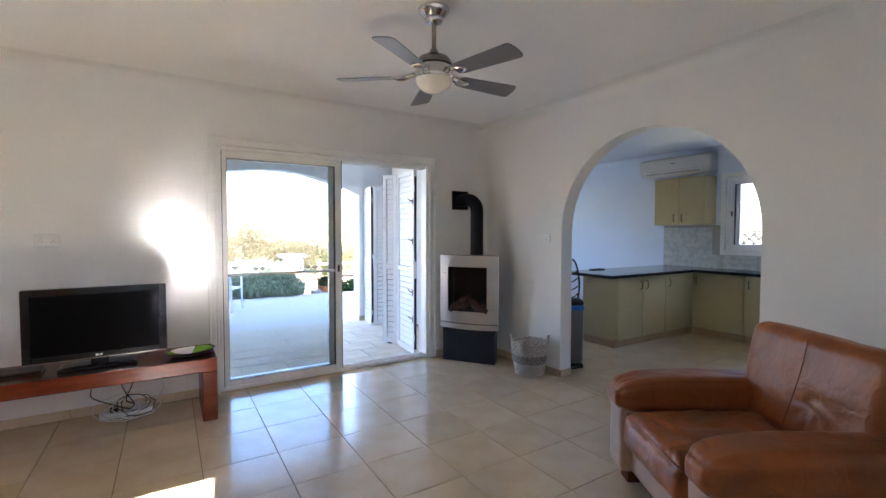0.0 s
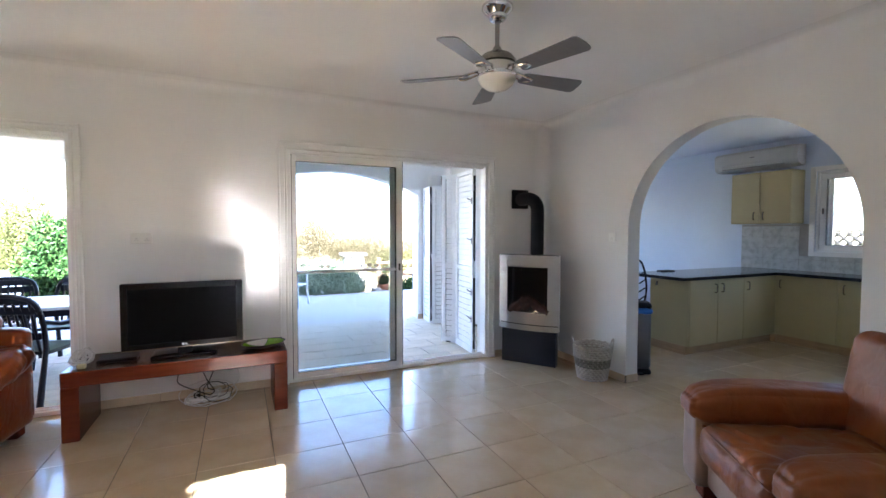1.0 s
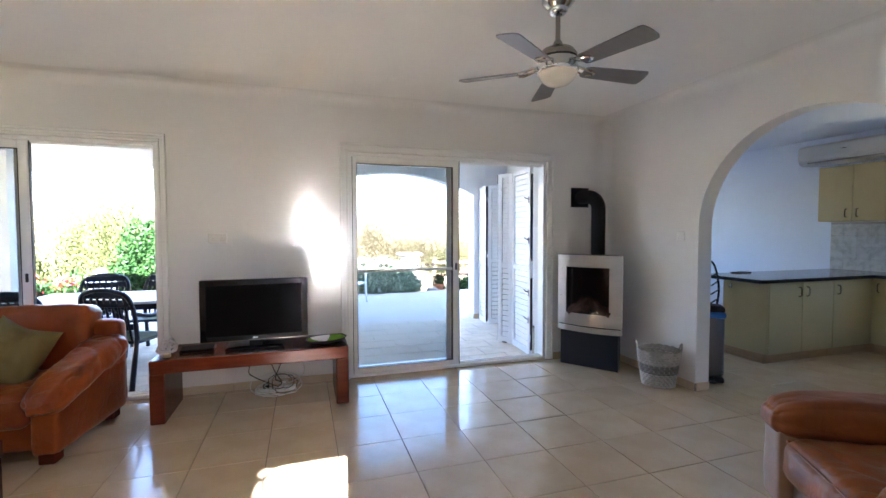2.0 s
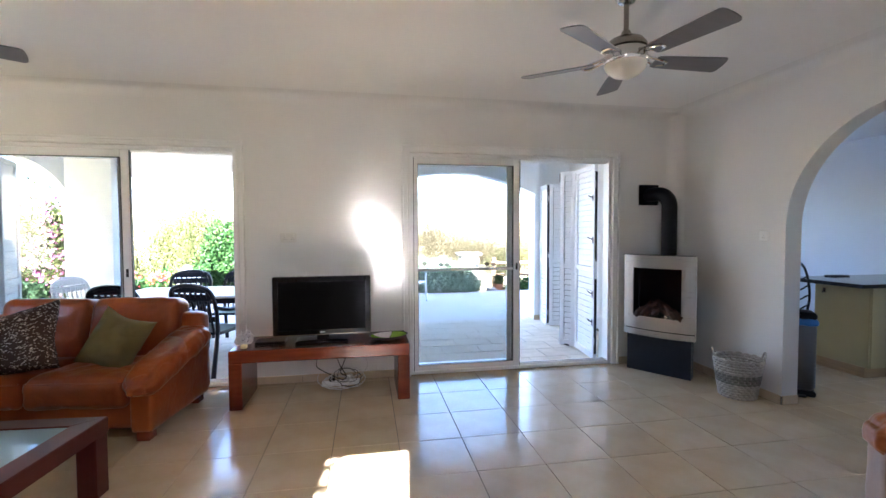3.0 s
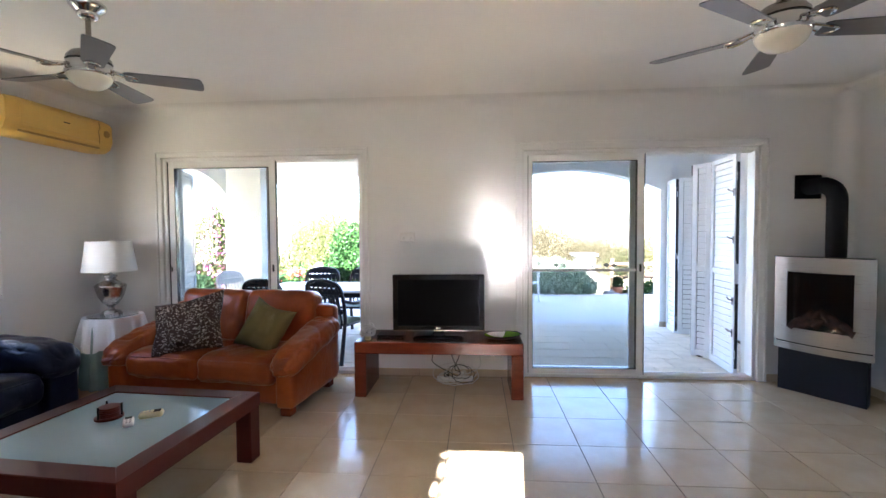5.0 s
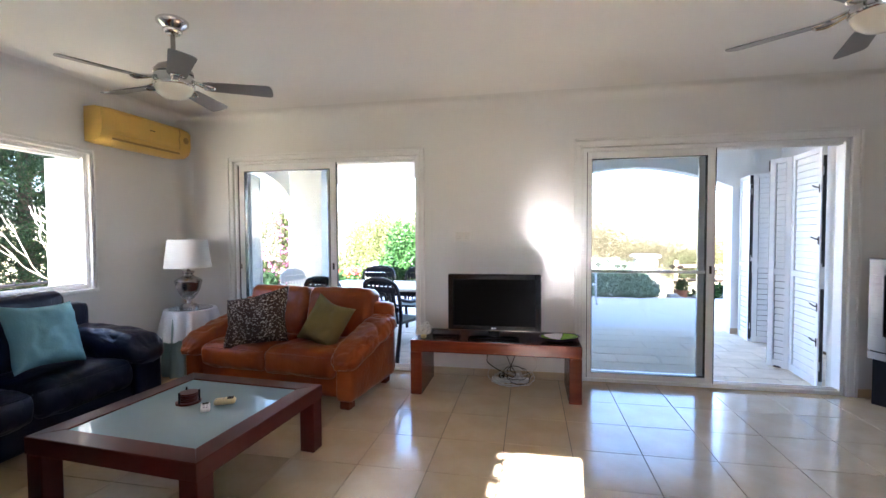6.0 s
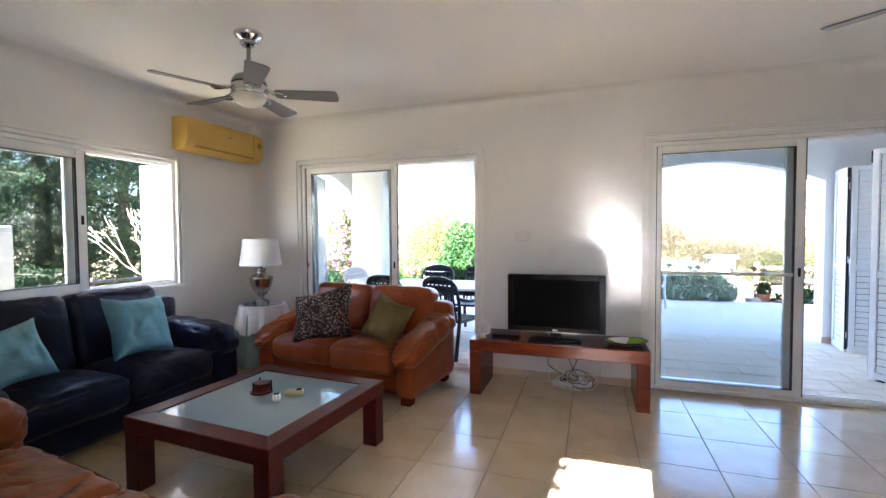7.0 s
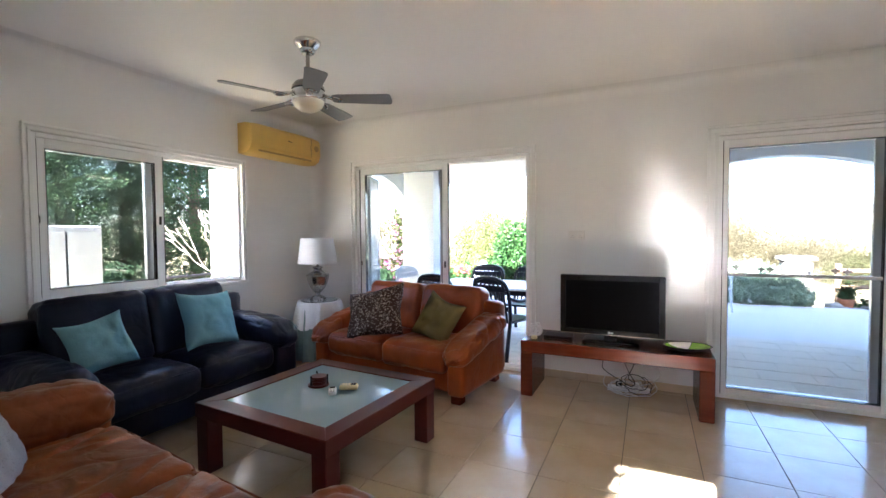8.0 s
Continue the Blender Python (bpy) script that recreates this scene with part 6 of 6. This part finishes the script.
def pot(m, r, h, label, flowers=None, seed=1):
    root = thing("flower_pot", m, label, "pot")
    bm = bmesh.new()
    lathe(bm, [(0.0, 0.0), (r * 0.68, 0.0), (r * 0.94, h * 0.8), (r * 1.06, h * 0.8), (r * 1.08, h), (r * 0.96, h), (r * 0.9, h * 0.86), (0.0, h * 0.84)], 24)
    part("pot", bm, M_TERRA, root, smooth=True)
    tagged(leaves("plant", [(0, 0, h + 0.12, r * 1.2, r * 1.2, 0.18)], 500, 0.07, M_LEAF, root, seed), kind="stuff")
    if flowers:
        leaves("blossom", [(0, 0, h + 0.2, r * 1.2, r * 1.2, 0.14)], 120, 0.06, flowers, root, seed + 1, aspect=0.8)


pot(TR(2.92, 10.95, -0.18), 0.12, 0.26, "terracotta pot among the border stones", None, 31)
pot(TR(-5.4, 10.2, -0.052), 0.2, 0.34, "terracotta pot with red flowers on the patio", M_REDF, 33)
pot(TR(-4.75, 10.3, -0.052), 0.18, 0.3, "terracotta pot with red flowers on the patio", M_REDF, 35)

root = thing("garden_urn", TR(-4.15, 10.2, -0.052), "small white stone urn with a ball finial", "urn")
bm = bmesh.new()
lathe(bm, [(0.0, 0), (0.15, 0), (0.15, 0.05), (0.08, 0.08), (0.07, 0.16), (0.2, 0.3), (0.24, 0.46), (0.26, 0.5), (0.24, 0.52), (0.06, 0.52), (0.05, 0.6), (0.09, 0.66), (0.095, 0.7), (0.07, 0.76), (0.0, 0.79)], 28)
part("urn", bm, M_STUCCO, root, smooth=True)


# unseen, added so its leaf shadow frays the left edge of the sun patch
shrub("patch_edge_shrub", TR(-0.955, -0.85, GZ), [(0, 0, 0.5, 0.1, 0.1, 0.4), (0.0, 0, 1.2, 0.11, 0.12, 0.5), (-0.01, 0, 1.75, 0.115, 0.12, 0.4), (-0.02, 0, 2.3, 0.1, 0.12, 0.3), (-0.01, 0, 2.75, 0.1, 0.12, 0.3)], 1900, 0.05, M_LEAF, "slim unseen shrub added outside the back window to fray the sun patch", 71, stems=3)


# unseen blocker, added to cut the low sun and shape the wall glow
shrub("low_shrub", TR(-0.64, -0.95, GZ), [(0, 0, 0.5, 0.16, 0.14, 0.5), (0.02, 0, 1.2, 0.18, 0.14, 0.5), (0.02, 0, 1.7, 0.18, 0.14, 0.45), (0.03, 0, 2.05, 0.17, 0.13, 0.42)], 8000, 0.06, M_LEAF, "bushy unseen shrub added outside the back window to shape the wall glow", 73, stems=3)


# ---- garden beside the west window ----
def conifer(m, h, r, seed, label):
    root = thing("conifer_tree", m, label, "tree")
    q = random.Random(seed)
    bm = bmesh.new()
    tube(bm, spline([(0, 0, -0.1), (q.uniform(-0.1, 0.1), 0.05, h * 0.3), (q.uniform(-0.15, 0.15), 0, h * 0.65), (0, 0, h * 0.95)], 6), 0.14, 10, 0.03)
    part("trunk", bm, M_BARK, root, smooth=True)
    blobs = []
    bm = bmesh.new()
    for k in range(46):
        z = h * (0.06 + 0.9 * (k / 46))
        a = k * 2.4 + q.uniform(-0.3, 0.3)
        rad = r * (1.05 - 0.7 * (z / h)) * q.uniform(0.55, 1.0)
        tip = Vector((rad * math.cos(a), rad * math.sin(a), z + q.uniform(-0.1, 0.35)))
        tube(bm, spline([(0, 0, z - 0.15), tip * 0.5 + Vector((0, 0, z * 0.5)), tip], 3), 0.025, 5, 0.006)
        for f, s in ((0.2, 0.36), (0.45, 0.23), (0.65, 0.2), (0.85, 0.17), (1.02, 0.13)):
            for e in (-1, 1):
                side = Vector((-tip.y, tip.x, 0)).normalized() * e * s * r * 0.6
                blobs.append((tip.x * f + side.x, tip.y * f + side.y, tip.z - 0.12 + 0.1 * f + q.uniform(-0.08, 0.08), r * s, r * s, r * s * 0.6))
    part("limbs", bm, M_BARK, root, smooth=True)
    leaves("crown", blobs, 62000, 0.05, M_LEAFD, root, seed, aspect=0.3, droop=0.0)


for k, (x, y, h, r) in enumerate(((-8.2, 5.6, 5.4, 1.4), (-7.9, 3.4, 5.2, 1.2), (-8.2, 2.2, 5.4, 1.35), (-8.6, 4.6, 5.8, 1.4), (-8.3, 6.6, 5.2, 1.35), (-8.8, 8.8, 5.6, 1.5), (-8.4, 0.9, 5.2, 1.3), (-9.8, 3.6, 6.4, 1.6), (-10.0, 6.0, 6.4, 1.6), (-10.2, 8.4, 6.2, 1.6))):
    conifer(TR(x, y, GZ), h, r, 60 + k, "tall dark green conifer in the side garden")

root = thing("bare_frangipani", TR(-5.85, 4.72, GZ), "pale bare branching shrub in the sun", "shrub")
q = random.Random(12)


def limb(p, d, l, r, depth):
    d = d.normalized()
    e = p + d * l
    midp = p + d * l * 0.5 + Vector((q.uniform(-1, 1), q.uniform(-1, 1), 0.3)) * l * 0.16
    bm = bmesh.new()
    tube(bm, spline([p, midp, e], 3), r, 7, r * 0.74)
    part("limb", bm, M_PALEBARK, root, smooth=True)
    if depth:
        for k in range(2):
            nd = d + Vector((q.uniform(-1, 1), q.uniform(-1, 1), q.uniform(-0.15, 0.75))) * 0.55
            limb(e, nd, l * q.uniform(0.68, 0.9), r * 0.72, depth - 1)


for a in ((-0.1, -0.6, 0.8), (0.05, -0.3, 0.95), (0.1, 0.05, 1.0)):
    limb(Vector((0, 0, 0.5)), Vector(a), 0.5, 0.014, 4)
bm = bmesh.new()
tube(bm, spline([(0.02, 0.03, -0.05), (0.0, -0.02, 0.25), (0, 0, 0.52)], 4), 0.055, 9, 0.04)
part("trunk", bm, M_PALEBARK, root, smooth=True)

root = thing("utility_cabinet", TR(-5.75, 2.48, GZ) @ RZ(-82), "white metal utility cabinet with two doors outside the window", "cabinet")
bm = bmesh.new()
box(bm, -0.24, 0.54, -0.16, 0.16, 0, 1.69, 0.01)
body = part("body", bm, M_CABW, root)
for xa, xb in ((-0.225, 0.088), (0.112, 0.525)):
    bm = bmesh.new()
    box(bm, xa, xb, 0.16, 0.178, 0.04, 1.63, 0.005)
    part("door", bm, M_CABW, body)
bm = bmesh.new()
box(bm, 0.089, 0.111, 0.1602, 0.164, 0.04, 1.63)
part("door_gap", bm, M_TVG, body)
root = thing("garden_fence", TR(-7.0, 1.0, GZ) @ RZ(90), "low dark metal fence in the side garden", "fence")
for z in (0.5, 0.95):
    bm = bmesh.new()
    tube(bm, [(0, 0, z), (9, 0, z)], 0.022, 6)
    part("rail", bm, M_BLACKM, root)
for k in range(31):
    bm = bmesh.new()
    tube(bm, [(0.3 * k, 0, -0.05), (0.3 * k, 0, 1.0)], 0.014, 6)
    part("post", bm, M_BLACKM, root)

# lattice fence outside the kitchen
root = thing("lattice_fence", TR(9.54, 1.92, GZ) @ RZ(121.4), "dark diamond lattice fence outside the kitchen window, shade put into its colour", "fence")
bm = bmesh.new()
bars(bm, 0, 4.6, 0.0, 1.66, 0.03, -0.02, 0.02, 0.003)
part("frame", bm, M_LATT, root)
bm = bmesh.new()
for k in range(-12, 34):
    for s in (-1, 1):
        x0 = k * 0.14
        a, b = Vector((x0, 0.006 * s, 0.96)), Vector((x0 + s * 0.66, 0.006 * s, 1.62))
        if min(a.x, b.x) > 0.05 and max(a.x, b.x) < 4.55:
            tube(bm, [a, b], 0.022, 4)
tagged(part("lattice", bm, M_LATT, root), kind="stuff")
bm = bmesh.new()
box(bm, 0.06, 4.54, -0.012, 0.012, 0.06, 0.95)
part("board", bm, M_LATT, root)


# ---- pieces of floors and walls ----
def tile_mesh(name, w, d, h, material, b=0.0012):
    bm = bmesh.new()
    lo = [bm.verts.new((x, y, -h)) for x, y in ((-w / 2, -d / 2), (w / 2, -d / 2), (w / 2, d / 2), (-w / 2, d / 2))]
    mid = [bm.verts.new((x, y, -b)) for x, y in ((-w / 2, -d / 2), (w / 2, -d / 2), (w / 2, d / 2), (-w / 2, d / 2))]
    hi = [bm.verts.new((x, y, 0)) for x, y in ((-w / 2 + b, -d / 2 + b), (w / 2 - b, -d / 2 + b), (w / 2 - b, d / 2 - b), (-w / 2 + b, d / 2 - b))]
    bm.faces.new(hi)
    for a, c in ((lo, mid), (mid, hi)):
        for k in range(4):
            bm.faces.new([a[k], a[(k + 1) % 4], c[(k + 1) % 4], c[k]])
    bmesh.ops.recalc_face_normals(bm, faces=bm.faces)
    me = bpy.data.meshes.new(name)
    bm.to_mesh(me)
    bm.free()
    me.materials.append(material)
    return me


S = 0.43
rng = random.Random(4)
cache = {}


def lay(parent, x0, x1, y0, y1, ox, oy, sx, sy, z, gap, material, name="tile", bond=0.0, tilt=0.0):
    """Lays square pieces on a grid, cut at the edges of the rectangle."""
    j = math.floor((y0 - oy) / sy)
    while oy + j * sy < y1 - 0.02:
        shift = bond * sx * (j % 2)
        i = math.floor((x0 - ox - shift) / sx)
        while ox + shift + i * sx < x1 - 0.02:
            a, b = max(x0, ox + shift + i * sx), min(x1, ox + shift + (i + 1) * sx)
            c, d = max(y0, oy + j * sy), min(y1, oy + (j + 1) * sy)
            if b - a > 0.02 and d - c > 0.02:
                key = (name, material.name, round(b - a, 3), round(d - c, 3))
                if key not in cache:
                    cache[key] = tile_mesh(name, b - a - gap, d - c - gap, 0.0045 if name == "paver" else 0.012, material)
                ob = new(name, cache[key])
                ob.parent = parent
                ob.location = ((a + b) / 2, (c + d) / 2, z + rng.uniform(-0.0004, 0.0004))
                ob.rotation_euler = (rng.gauss(0, tilt), rng.gauss(0, tilt), rng.choice((0,)))
            i += 1
        j += 1


lay(floor, XL, XR, BACK, W + 0.06, 0.21, 3.44, S, S, 0.0, 0.004, M_TILE, tilt=0.0012)
lay(floor, XR, XR + ET, AC - AA, AC + AA, 0.21, 3.44, S, S, 0.0, 0.004, M_TILE)
lay(floor, XR + ET, XK, KY0, KY1, 0.21, 3.44, S * 1.0, S, 0.0, 0.004, M_TILE, tilt=0.0012)
for a, b in ((DL0, DL1), (DR0, DR1)):
    lay(floor, a, b, W + 0.06, W + T, a, W + 0.06, (b - a) / 2, 0.3, 0.002, 0.004, M_PAVER, name="threshold_slab")
lay(veranda_floor, XL - T, XR, W + T, OUT + 0.25, 0.02, 4.545, 0.46, 0.335, -0.035, 0.009, M_PAVER, name="paver", bond=0.5, tilt=0.0015)


def skirting(name, x0, x1, y0, y1, along):
    root = bmesh.new()
    box(root, min(x0, x1), max(x0, x1), min(y0, y1), max(y0, y1), 0.0, 0.066)
    base = structure(part(name, root, M_GROUT), "tan ceramic skirting tiles along the wall", "baseboard")
    a, b = (x0, x1) if along == "x" else (y0, y1)
    a, b = min(a, b), max(a, b)
    n = max(1, round((b - a) / S))
    st = (b - a) / n
    for k in range(n):
        bm = bmesh.new()
        u, v = a + k * st + 0.0015, a + (k + 1) * st - 0.0015
        if along == "x":
            box(bm, u, v, min(y0, y1) - 0.004, max(y0, y1), 0.002, 0.072, 0.002)
        else:
            s = 1 if x0 < 0 else -1
            box(bm, min(x0, x1) - (0.004 if s < 0 else 0), max(x0, x1) + (0.004 if s > 0 else 0), u, v, 0.002, 0.072, 0.002)
        part("skirting_tile", bm, M_SKIRT, base)


skirting("baseboard_north_middle", DL1 + 0.082, DR0 - 0.082, W - 0.008, W - 0.001, "x")
skirting("baseboard_north_left", XL, DL0 - 0.082, W - 0.008, W - 0.001, "x")
skirting("baseboard_north_right", DR1 + 0.082, XR, W - 0.008, W - 0.001, "x")
skirting("baseboard_east", XR - 0.008, XR - 0.001, AC + AA, W - 0.01, "y")
skirting("baseboard_east_near", XR - 0.008, XR - 0.001, BACK, AC - AA, "y")
skirting("baseboard_west", XL + 0.001, XL + 0.008, BACK, W - 0.01, "y")
skirting("baseboard_arch", XR, XR + ET, AC + AA - 0.008, AC + AA - 0.001, "x")
